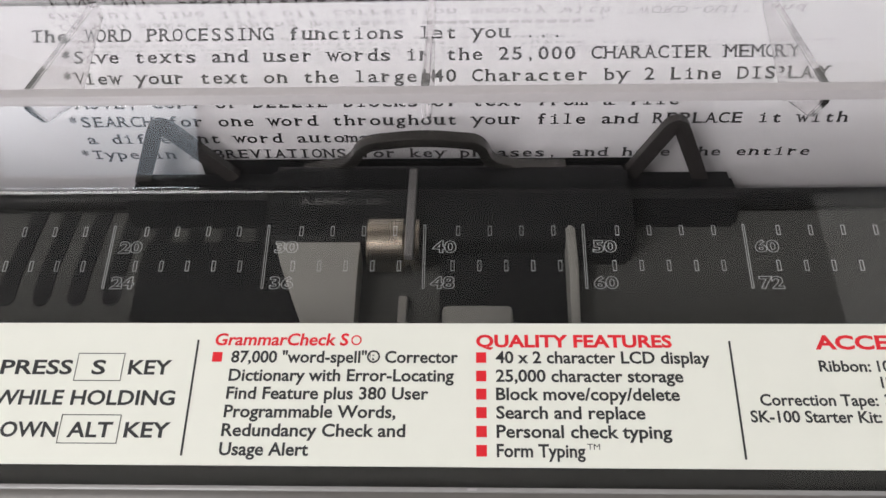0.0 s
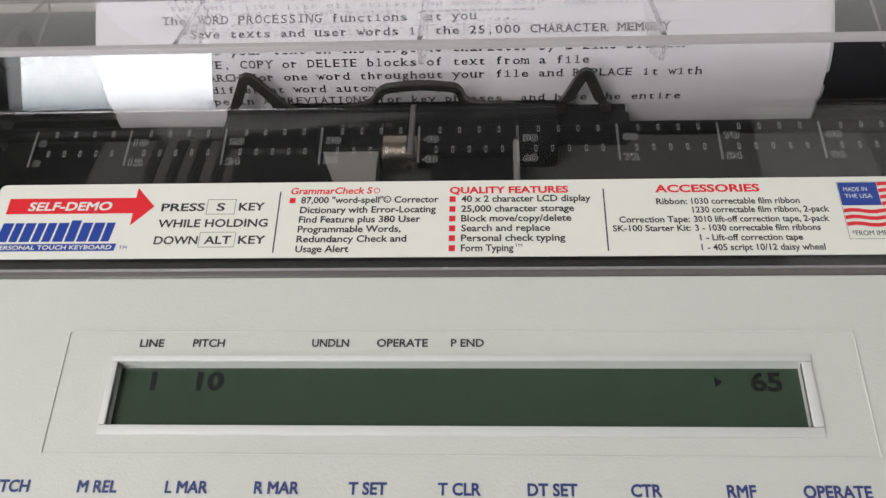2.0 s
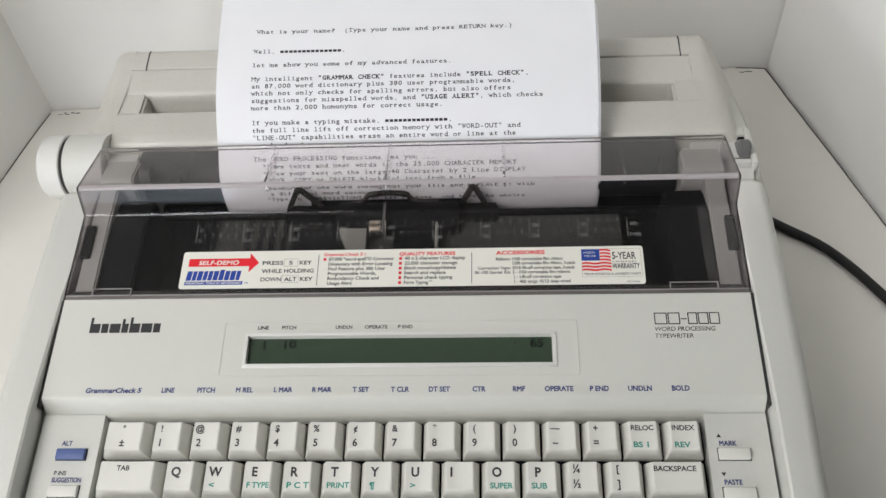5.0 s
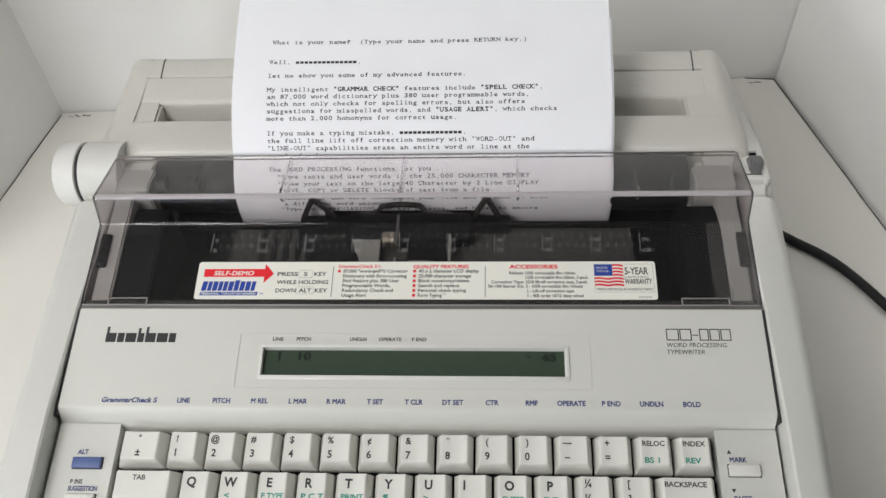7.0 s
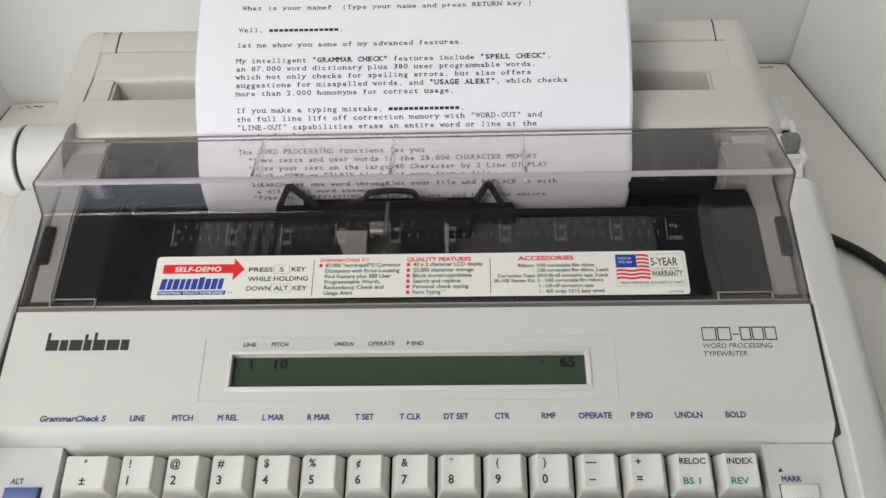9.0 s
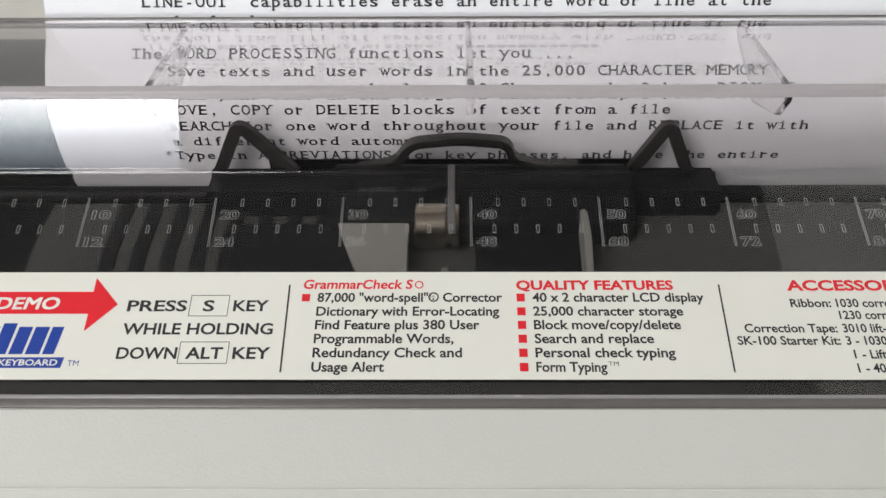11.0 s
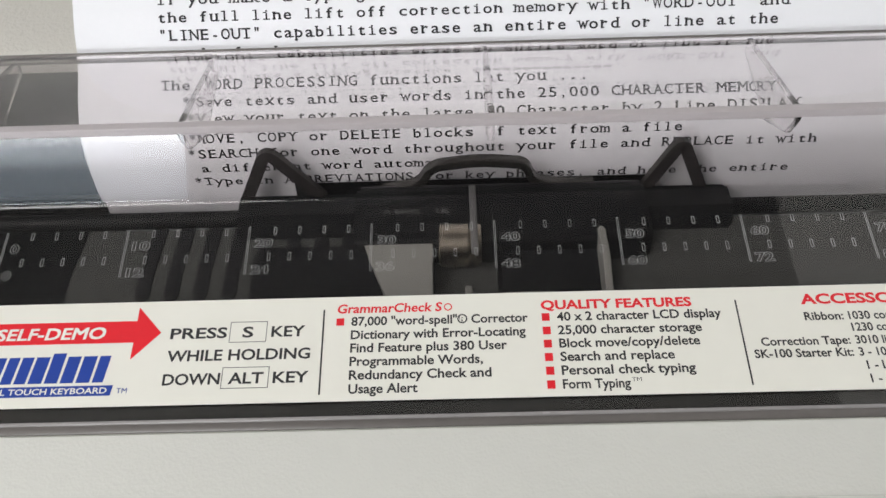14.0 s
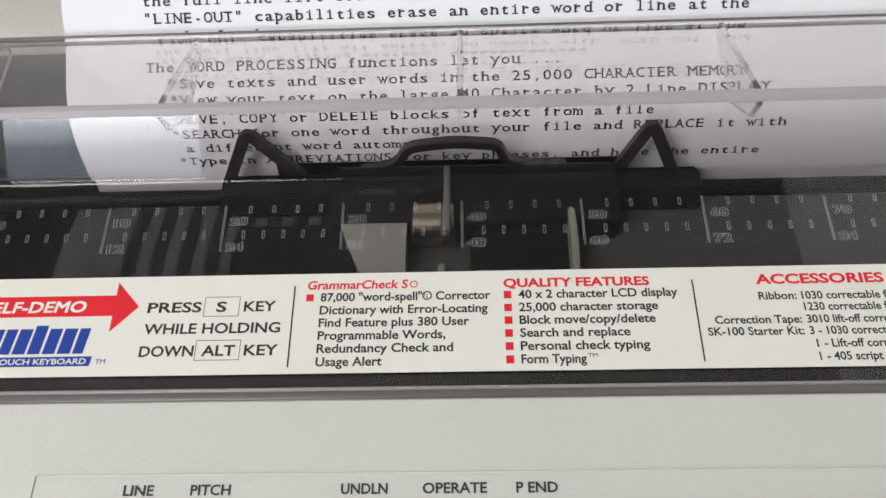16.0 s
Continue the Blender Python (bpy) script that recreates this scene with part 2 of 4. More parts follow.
class Print:
    """Collects flat lettering and shapes of one ink, in the plane m."""

    def __init__(self, m, lift=0.00012):
        self.m, self.lift, self.vs, self.fs = m, lift, [], []

    def add(self, pts, faces):
        o = len(self.vs)
        self.vs += [tuple(self.m @ Vector((p[0], p[1], self.lift + (p[2] if len(p) > 2 else 0)))) for p in pts]
        self.fs += [tuple(i + o for i in f) for f in faces]
        return self

    def text(self, s, x0, v, cap, x1=None, bold=0.0, slant=0.0, centre=False, outline=0.0, tall=True):
        """s from x0 (to x1), its middle at v up the slope, capitals cap high."""
        vs, fs, lo, hi = letters(s, bold, outline)
        k = cap / cap_height()
        kx = (x1 - x0) / (hi - lo) if x1 is not None else k * 0.92
        if centre:
            x0 = x0 - kx * (hi - lo) / 2
        return self.add([(x0 + (p[0] - lo) * kx + slant * p[1] * k, v - cap / 2 + p[1] * k, p[2] * k) for p in vs], fs)

    def rect(self, x0, x1, v0, v1, slant=0.0):
        return self.add([(x0, v0), (x1, v0), (x1 + slant, v1), (x0 + slant, v1)], [(0, 1, 2, 3)])

    def poly(self, pts):
        return self.add(pts, [tuple(range(len(pts)))])

    def border(self, x0, x1, v0, v1, w):
        self.rect(x0, x1, v0, v0 + w), self.rect(x0, x1, v1 - w, v1)
        self.rect(x0, x0 + w, v0 + w, v1 - w), self.rect(x1 - w, x1, v0 + w, v1 - w)
        return self

    def done(self, name, material, parent, label=""):
        me = bpy.data.meshes.new(name)
        me.from_pydata(self.vs, [], self.fs)
        me.materials.append(material)
        ob = new(name, me)
        ob.parent = parent
        return tagged(ob, label)


# ---- the setting ----
def structure(name, boxes, material, label, category, bevel=0.0):
    bm = bmesh.new()
    for b in boxes:
        box(bm, *b, bevel=bevel)
    ob = part(name, bm, material, None, label, flat=True)
    return tagged(ob, category=category, kind="structure")


structure("floor", [(-2.4, 2.4, -2.45, 0.62, -0.80, -0.75)], M_FLOOR, "dark grey floor of the room", "floor")
structure("ceiling", [(-2.4, 2.4, -2.45, 0.62, 1.70, 1.75)], M_WALL, "plain grey painted ceiling", "ceiling")
structure("wall_west", [(-2.45, -2.4, -2.45, 0.62, -0.75, 1.70)], M_ROOM, "plain grey painted room wall", "wall")
structure("wall_east", [(2.4, 2.45, -2.45, 0.62, -0.75, 1.70)], M_EAST, "unseen room wall, its grey darkened to cut bounce light", "wall")
structure("wall_north", [(-2.4, 2.4, 0.55, 0.62, -0.75, 1.70)], M_ROOM, "plain grey painted room wall", "wall")
structure("wall_south", [(-2.4, -2.35, -2.45, -2.35, -0.75, 1.70), (-0.55, 2.4, -2.45, -2.35, -0.75, 1.70), (-1.73, -1.55, -2.45, -2.35, -0.75, 1.70),
                         (-1.55, -0.55, -2.45, -2.35, -0.75, -0.10), (-1.55, -0.55, -2.45, -2.35, 0.54, 1.70), (-0.81, -0.76, -2.44, -2.36, -0.10, 0.54), (-0.76, -0.55, -2.44, -2.36, -0.10, 0.54), (-1.55, -1.45, -2.44, -2.36, -0.10, 0.54),
                         (-2.35, -1.73, -2.45, -2.35, -0.75, 0.09), (-2.35, -1.73, -2.45, -2.35, 1.01, 1.70)], M_ROOM, "grey wall with a low window opening and an added tall one for extra light", "wall")


structure("backdrop", [(-1.60, -0.50, -2.49, -2.47, -0.12, 0.56)], M_VIEW, "bright overcast daylight outside the low window", "backdrop")


def board(name, p, q, height, label, thick=0.012):
    """Upright white board of the niche, its inner face from p to q."""
    p, q = Vector((*p, 0)), Vector((*q, 0))
    d = (q - p).normalized()
    n = Vector((-d.y, d.x, 0))
    bm = bmesh.new()
    box(bm, 0, (q - p).length, 0, thick, -0.02, height, bevel=0.001)
    m = Matrix(((d.x, n.x, 0, p.x), (d.y, n.y, 0, p.y), (0, 0, 1, 0), (0, 0, 0, 1)))
    bm.transform(m)
    ob = part(name, bm, M_WALL, None, label, flat=True)
    return tagged(ob, category="wall", kind="structure")


board("wall_back", (-0.325, 0.2445), (0.300, 0.2806), 0.75, "white painted wall behind the typewriter")
board("wall_left", (-0.351, 0.02), (-0.3153, 0.2500), 0.36, "white side panel beside the typewriter")
board("wall_right", (0.286, 0.278), (0.365, -0.04), 0.75, "white side panel in soft shade")
bm = bmesh.new()
edge = [(-0.55, -0.42), (0.55, -0.42), (0.55, -0.062), (0.368, -0.062), (0.3285, 0.100), (0.2838, 0.2755), (0.2600, 0.2772), (-0.55, 0.2300)]
hi_, lo_ = [bm.verts.new((*q, 0.0)) for q in edge], [bm.verts.new((*q, -0.03)) for q in edge]
bm.faces.new(hi_)
bm.faces.new(lo_[::-1])
for i in range(len(edge)):
    bm.faces.new((lo_[i], lo_[(i + 1) % len(edge)], hi_[(i + 1) % len(edge)], hi_[i]))
bmesh.ops.bevel(bm, geom=[e for e in bm.edges if e.verts[0].co.z == 0 and e.verts[1].co.z == 0], offset=0.0012, segments=2, affect="EDGES")
table = part("table", bm, M_TABLE, None, "white laminate table top under the typewriter")
tagged(table, category="table", kind="structure")

# open joint between the table and the side panel
rng = random.Random(5)
corners = [(0.2605, 0.2768), (0.2836, 0.2750), (0.3280, 0.0995), (0.3675, -0.0600)]
joint = []
for (ax, ay), (bx, by) in zip(corners, corners[1:]):
    joint += [(ax + (bx - ax) * k / 9 + rng.uniform(-0.0006, 0.0002), ay + (by - ay) * k / 9, 0.0002) for k in range(9)]
bm = bmesh.new()
tube(bm, [Vector(q) for q in joint + [(0.3675, -0.06, 0.0002)]], 0.0004, 6)
gap = part("joint_gap", bm, M_SEAM, None, "dark uneven gap between table and side panel")
tagged(gap, category="gap", kind="structure")

joint = [(-0.3160 - 0.0345 * k / 9 + rng.uniform(-0.0004, 0.0004), 0.2400 - 0.2200 * k / 9, 0.0002) for k in range(10)]
bm = bmesh.new()
tube(bm, [Vector(q) for q in joint], 0.0004, 6)
gap = part("joint_gap", bm, M_SEAM, None, "dark thin gap between table and left panel")
tagged(gap, category="gap", kind="structure")

# ---- the typewriter ----
machine = empty("typewriter", "light grey electronic typewriter with clear cover, on a white table", "typewriter")
XL, XR = -0.166, 0.184          # cover and front panel
F = slope_plane(0, 0.12, 0.222)    # sloping face of the cover
P = slope_plane(-0.0645, 0.1055, 0.24)  # front panel


def f_z(y):
    return 0.12 + 0.222 * y


def p_z(y):
    return 0.1055 + 0.24 * (y + 0.0645)


def fv(y):
    return y * math.sqrt(1 + 0.222 ** 2)


def pv(y):
    return (y + 0.0645) * math.sqrt(1 + 0.24 ** 2)


def loft(bm, sections):
    """Skins closed outlines of one length, given as lists of 3D points."""
    rings = [[bm.verts.new(p) for p in s] for s in sections]
    n = len(rings[0])
    for a, b in zip(rings, rings[1:]):
        for i in range(n):
            bm.faces.new((a[i], a[(i + 1) % n], b[(i + 1) % n], b[i]))
    bm.faces.new(rings[0][::-1])
    bm.faces.new(rings[-1])
    bmesh.ops.recalc_face_normals(bm, faces=bm.faces)


def rail(side):
    """Side wall of the housing with a rounded shoulder."""
    xi = XL - 0.0018 if side < 0 else XR + 0.0018
    bm = bmesh.new()
    sections = []
    lean = 0.0 if side < 0 else -0.0015
    for y, zt, wide in ((0.036, 0.1105, 0.0265 + 2.6 * lean), (0.030, 0.1150, 0.0265 + 2.6 * lean), (-0.042, 0.1105, 0.0225 + lean), (-0.094, 0.1030, 0.0215 + lean), (-0.101, 0.1020, 0.0212 + lean),
                        (-0.150, 0.0905, 0.0205 + lean), (-0.205, 0.0755, 0.0205 + lean), (-0.222, 0.060, 0.020 + lean)):
        xo = xi + side * wide
        r = 0.0085
        s = [(xi, y, 0.006), (xi, y, zt - 0.001), (xi + side * 0.001, y, zt)]
        for k in range(7):
            w = math.pi / 2 * k / 6
            s.append((xo - side * r + side * r * math.sin(w), y, zt - 1.4 * r + 1.4 * r * math.cos(w)))
        s += [(xo + side * 0.002, y, 0.02), (xo, y, 0.006)]
        sections.append(s)
    loft(bm, sections)
    return part("side_rail", bm, M_BODY, machine)


rail(-1), rail(1)

# lower housing and rear half
bm = bmesh.new()
box(bm, XL - 0.012, XR + 0.012, -0.212, 0.145, 0.004, 0.050, bevel=0.006)
part("base", bm, M_BODY, machine)
for sx0, sx1 in ((-0.192, -0.1475), (0.166, 0.2065)):
    bm = bmesh.new()
    prism(bm, arc_path([(0.0345, 0.01), (0.0345, 0.108), (0.048, 0.1175), (0.100, 0.112), (0.146, 0.095), (0.150, 0.01)], 0.012), sx0, sx1, bevel=0.004)
    part("rear_side", bm, M_BODY, machine)

# rear cover with the grip recess behind the paper
bm = bmesh.new()
RX0, RX1 = -0.176, 0.1855
lip = [(0.060, 0.06), (0.060, 0.117), (0.0625, 0.1225), (0.068, 0.1245), (0.0845, 0.1275), (0.0862, 0.1262), (0.0875, 0.110), (0.0875, 0.06)]
floor_ = [(0.0875, 0.06), (0.0875, 0.1105), (0.0985, 0.1115), (0.0985, 0.06)]
hump = [(0.0985, 0.06), (0.0985, 0.113), (0.1010, 0.1275), (0.103, 0.1290), (0.1172, 0.1345), (0.1172, 0.1335), (0.1180, 0.1335), (0.1180, 0.1350), (0.130, 0.1376), (0.1335, 0.1368), (0.139, 0.130), (0.148, 0.10), (0.150, 0.02), (0.12, 0.02)]
prism(bm, arc_path(lip, 0.002, 3), RX0 + 0.004, RX1 - 0.004)
prism(bm, floor_, RX0 + 0.012, RX1 - 0.012)
prism(bm, arc_path(hump, 0.0025, 3), RX0 + 0.004, RX1 - 0.004)
for ex0, ex1 in ((RX0 + 0.001, RX0 + 0.022), (RX1 - 0.022, RX1 - 0.001)):
    prism(bm, [(0.0855, 0.06), (0.0855, 0.1265), (0.1015, 0.1282), (0.1015, 0.06)], ex0, ex1, bevel=0.0015)
skirt = [(0.0598, 0.06), (0.0598, 0.117), (0.0625, 0.1227), (0.068, 0.1248), (0.0845, 0.1274), (0.1015, 0.1288), (0.118, 0.1349), (0.130, 0.1378), (0.1338, 0.1371), (0.1395, 0.130), (0.1485, 0.10), (0.1505, 0.06)]
skirt = arc_path(skirt, 0.0035, 4)
for side, edge in ((-1, RX0 - 0.004), (1, RX1 + 0.004)):
    r, sections = 0.0085, []
    for along, shrink in [(-0.006, 0.0)] + [(r * math.sin(radians(w)), r * (1 - math.cos(radians(w)))) for w in (0, 18, 36, 54, 70, 82)]:
        ring = []
        for y, z in skirt:
            d = Vector((y - 0.105, z - 0.070))
            y, z = Vector((0.105, 0.070)) + d * (1 - shrink / d.length)
            ring.append((edge + side * (along - r + 0.55 * max(0.0, 0.132 - z)), y, z))
        sections.append(ring)
    loft(bm, sections)
part("rear_cover", bm, M_REAR, machine, "textured grey rear cover with a grip recess")
for sx in (-0.157, 0.1700):
    bm = bmesh.new()
    prism(bm, [(0.1174, 0.1335), (0.1174, 0.13495), (0.130, 0.1379), (0.1330, 0.1373), (0.1330, 0.1335)], sx, sx + 0.0007)
    part("lid_seam", bm, M_SEAM, machine)

# knob of the platen
bm = bmesh.new()
lathe(bm, [(-0.2085, 0.0150), (-0.2080, 0.0172), (-0.2062, 0.0188), (-0.1945, 0.0194), (-0.1940, 0.0188), (-0.1940, 0.010), (-0.190, 0.010)], (0, 0.0580, 0.1095), 56)
knob = part("platen_knob", bm, M_KNOB, machine, "pale grey platen knob")
bm = bmesh.new()
lathe(bm, [(-0.1942, 0.0180), (-0.1918, 0.0180)], (0, 0.0580, 0.1095), 56)
part("knob_gap", bm, M_SEAM, knob)
bm = bmesh.new()
lathe(bm, [(-0.1920, 0.0186), (-0.1915, 0.0194), (-0.1685, 0.0194), (-0.1685, 0.010)], (0, 0.0580, 0.1095), 56)
part("knob_hub", bm, M_BODY, machine)

# paper release lever in its slot
bm = bmesh.new()
box(bm, 0.1870, 0.2045, 0.042, 0.071, 0.095, 0.1120, bevel=0.003)
for r in ((0.2010, 0.2045, 0.042, 0.071), (0.1886, 0.2012, 0.0648, 0.071), (0.1886, 0.2012, 0.042, 0.0455)):
    box(bm, *r, 0.108, 0.1178, bevel=0.0008)
part("lever_housing", bm, M_BODY, machine)
bm = bmesh.new()
box(bm, 0.1866, 0.2018, 0.0447, 0.0656, 0.1115, 0.1160)
part("lever_slot", bm, M_DARK, machine)
bm = bmesh.new()
prism(bm, arc_path([(0.046, 0.118), (0.048, 0.1255), (0.054, 0.1245), (0.058, 0.118), (0.046, 0.118)], 0.002, 3)[:-1], 0.1935, 0.2005, bevel=0.0008)
part("release_lever", bm, M_LEVERDARK, machine, "dark grey paper release lever")

# front panel with the display opening
bm = bmesh.new()
D0, D1, DY0, DY1 = -0.0660, 0.0852, -0.0778, -0.0636
front = [(-0.0426, p_z(-0.0426) - 0.010), (-0.0426, p_z(-0.0426) - 0.0006), (-0.0432, p_z(-0.0432))]
drop = [(-0.0930, p_z(-0.0930)), (-0.0946, p_z(-0.0946)), (-0.0962, p_z(-0.0962) - 0.0022), (-0.0993, 0.0880), (-0.0996, 0.0780)]
low = [(y, z - 0.012) for y, z in ((DY1, p_z(DY1)), (DY0, p_z(DY0)))]
prism(bm, front + [(DY1, p_z(DY1))] + [low[0]], XL, XR)
prism(bm, [(DY0, p_z(DY0))] + arc_path(drop, 0.0009, 3) + [low[1]], XL, XR)
for a, b in ((XL, D0), (D1, XR)):
    prism(bm, [(DY1, p_z(DY1)), (DY0, p_z(DY0)), low[1], low[0]], a, b)
bmesh.ops.remove_doubles(bm, verts=bm.verts, dist=0.00005)
part("front_panel", bm, M_PANEL, machine, "smooth light grey control panel", flat=False)

for gx in (XL - 0.0017, XR + 0.0001):
    bm = bmesh.new()
    box(bm, gx, gx + 0.0016, pv(-0.0985), pv(-0.0430), -0.006, -0.0006, m=P)
    part("panel_gap", bm, M_SEAM, machine)
# raised rim of the display and the shallow frame line round it
bm = bmesh.new()
for u0, u1, v0, v1 in ((D0 - 0.0016, D1 + 0.0022, pv(DY1), pv(DY1) + 0.0016), (D0 - 0.0016, D1 + 0.0022, pv(DY0) - 0.0022, pv(DY0)),
                       (D0 - 0.0016, D0, pv(DY0), pv(DY1)), (D1, D1 + 0.0022, pv(DY0), pv(DY1))):
    box(bm, u0, u1, v0, v1, -0.001, 0.0006, bevel=0.0003, m=P)
part("display_rim", bm, M_KNOB, machine, "pale moulded display rim")
bm = bmesh.new()
for u0, u1, v0, v1 in ((-0.0789, 0.0979, pv(-0.0563) - 0.0003, pv(-0.0563)), (-0.0789, 0.0979, pv(-0.0840), pv(-0.0840) + 0.0003),
                       (-0.0789, -0.0786, pv(-0.0840), pv(-0.0563)), (0.0976, 0.0979, pv(-0.0840), pv(-0.0563))):
    box(bm, u0, u1, v0, v1, -0.0005, 0.00028, bevel=0.0001, m=P, segments=1)
part("frame_line", bm, M_PANEL, machine)
bm = bmesh.new()
box(bm, D0 - 0.002, D1 + 0.002, pv(DY0) - 0.002, pv(DY1) + 0.002, -0.0065, -0.0024, m=P)
lcd = part("lcd_screen", bm, M_LCD, machine, "dark green liquid crystal display", flat=True)
PL = P @ Matrix.Translation((0, 0, -0.0024))
vl = pv(-0.0672)
for text, a, b in (("1", -0.0587, -0.0576), ("10", -0.0482, -0.0420), ("65", 0.0745, 0.0812)):
    Print(PL).text(text, a, vl, 0.0040, b, bold=0.03).done("display_digit", M_LCDDOT, lcd)
Print(PL).poly([(0.0668, vl - 0.0012), (0.0684, vl), (0.0668, vl + 0.0012)]).done("display_arrow", M_LCDDOT, lcd)

# key well
K0, KS = 0.1153, 0.2175     # plane of the key tops


def k_z(y):
    return K0 + KS * y


bm = bmesh.new()
prism(bm, [(-0.0990, k_z(-0.0990) - 0.0125), (-0.207, k_z(-0.207) - 0.0125), (-0.207, 0.04), (-0.0990, 0.04)], XL, XR)
part("key_well", bm, M_DARK, machine)
bm = bmesh.new()
for a, b in ((XL, -0.1352), (0.1553, XR)):
    prism(bm, [(-0.0992, k_z(-0.0992) - 0.0035), (-0.207, k_z(-0.207) - 0.0035), (-0.207, k_z(-0.207) - 0.015), (-0.0992, k_z(-0.0992) - 0.015)], a, b)
prism(bm, arc_path([(-0.1995, 0.05), (-0.1995, k_z(-0.1995) - 0.003), (-0.212, k_z(-0.212) - 0.004), (-0.222, 0.055), (-0.222, 0.01)], 0.005), XL, XR)
part("key_surround", bm, M_BODY, machine)


# keys
def dish(x, w):
    """Depth of the hollow in a key top at x."""
    u = 2 * (x - 0.0032) / (w - 0.0064) - 1
    return -0.0007 * max(0.0, 1 - u * u)


def key_mesh(w, d):
    """Key cap with sloping sides and a dished top; origin at its back left corner."""
    bm = bmesh.new()
    g = 0.0006
    xl, xr, yb, yf, n, dip = 0.0032, w - 0.0032, -0.0012, -d + 0.0036, 8, 0.0007
    feet = [[bm.verts.new((x, y, z)) for x, y in ((g, -g), (w - g, -g), (w - g, -d + g), (g, -d + g))] for z in (-0.0110, -0.0070)]
    back, front = [], []
    for k in range(n + 1):
        u = 2 * k / n - 1
        z = -dip * (1 - u * u)
        x = xl + (xr - xl) * k / n
        back.append(bm.verts.new((x, yb, z)))
        front.append(bm.verts.new((x, yf, z)))
    for k in range(4):
        bm.faces.new((feet[0][k], feet[0][(k + 1) % 4], feet[1][(k + 1) % 4], feet[1][k]))
    bm.faces.new(feet[0][::-1])
    b = feet[1]
    bm.faces.new([b[0], b[1]] + back[::-1])
    bm.faces.new([b[2], b[3]] + front)
    bm.faces.new((b[3], b[0], back[0], front[0]))
    bm.faces.new((b[1], b[2], front[-1], back[-1]))
    for k in range(n):
        bm.faces.new((back[k], back[k + 1], front[k + 1], front[k]))
    bmesh.ops.recalc_face_normals(bm, faces=bm.faces)
    rim = set(back + front)
    edges = [e for e in bm.edges if (e.verts[0] in rim) != (e.verts[1] in rim)]
    edges += [e for e in bm.edges if e.verts[0] in rim and e.verts[1] in rim and sum(len(f.verts) == 4 and all(v in rim for v in f.verts) for f in e.link_faces) == 1]
    bmesh.ops.bevel(bm, geom=edges, offset=0.00035, segments=2, affect="EDGES")
    me = mesh_of(bm, "key")
    me.materials.append(M_KEY)
    smooth(me, 38)
    return me


KEY_MESH = {}
KP = Matrix.Rotation(math.atan(KS), 4, "X")
U = 0.0189
ROWS_Y = [-0.1032, -0.1218, -0.1404, -0.1590, -0.1776]


def key(x, row, w, top="", low="", green="", letter="", name="key"):
    d = 0.0180
    k = (round(w, 5), d)
    if k not in KEY_MESH:
        KEY_MESH[k] = key_mesh(w, d)
    ob = new(name, KEY_MESH[k])
    ob.parent = machine
    y = ROWS_Y[row]
    ob.matrix_basis = Matrix.Translation((x, y, k_z(y))) @ KP
    flat = Matrix.Identity(4)
    ink = Print(flat, 0.00006)
    mid = 0.0063 + (w - U if top == "\u00b0" else 0)
    if letter:
        ink.text(letter, 0.0077 if letter != "I" else 0.0056, -0.0060, 0.0041, bold=0.034, centre=True)
    if len(top) > 1:
        size = {"RELOC": (0.0038, 0.0143), "INDEX": (0.0038, 0.0143), "BACKSPACE": (0.0036, 0.0228), "TAB": (0.0110, 0.0173), "SHIFT LOCK": (0.0070, 0.0270)}.get(top, (0.0060, 0.0060 + 0.0021 * len(top)))
        ink.text(top, size[0], -0.0043, 0.0023, size[1], bold=0.026)
    elif top:
        ink.text(top, mid, -0.0044, 0.0031 if top not in "\u00bc" else 0.0036, bold=0.026, centre=True)
    if low:
        ink.text(low, mid, -0.0112, 0.0034 if low not in "\u00bd" else 0.0036, bold=0.026, centre=True)
    ink.vs = [(px, py, pz + dish(px, w)) for px, py, pz in ink.vs]
    if ink.vs:
        ink.done("legend", M_GREYINK, ob)
    if green:
        g = Print(flat, 0.00006)
        a = 0.0045 if len(green) > 2 else 0.0054
        g.text(green, a, -0.0122, 0.0025, {1: a + 0.0024, 4: a + 0.0070 if green == "BS 1" else a + 0.0090}.get(len(green), a + min(0.0105, 0.0024 * len(green))), bold=0.028)
        g.vs = [(px, py, pz + dish(px, w)) for px, py, pz in g.vs]
        g.done("green_legend", M_GREEN, ob, "green secondary legend")
    return ob


first = [("\u00b0", "\u00b1"), ("!", "1"), ("@", "2"), ("#", "3"), ("$", "4"), ("%", "5"), ("\u00a2", "6"), ("&", "7"), ("*", "8"), ("(", "9"), (")", "0"), ("\u2014", "\u2013"), ("+", "=")]
key(-0.1340, 0, 0.0236, *first[0])
for i, (a, b) in enumerate(first[1:]):
    key(-0.1104 + U * i, 0, U, a, b)
key(-0.1104 + U * 12, 0, U, "RELOC", green="BS 1")
key(-0.1104 + U * 13, 0, U, "INDEX", green="REV")
key(-0.1340, 1, 0.0325, "TAB")
for i, (a, g) in enumerate((("Q", ""), ("W", "<"), ("E", "F TYPE"), ("R", "P C T"), ("T", "PRINT"), ("Y", "\u00b6"), ("U", ">"), ("I", ""), ("O", "SUPER"), ("P", "SUB"))):
    key(-0.1015 + U * i, 1, U, letter=a, green=g)
key(-0.1015 + U * 10, 1, U, "\u00bc", "\u00bd")
key(-0.1015 + U * 11, 1, U, "[", "]")
key(0.1253, 1, 0.0285, "BACKSPACE")
key(-0.1340, 2, 0.0378, "SHIFT LOCK")
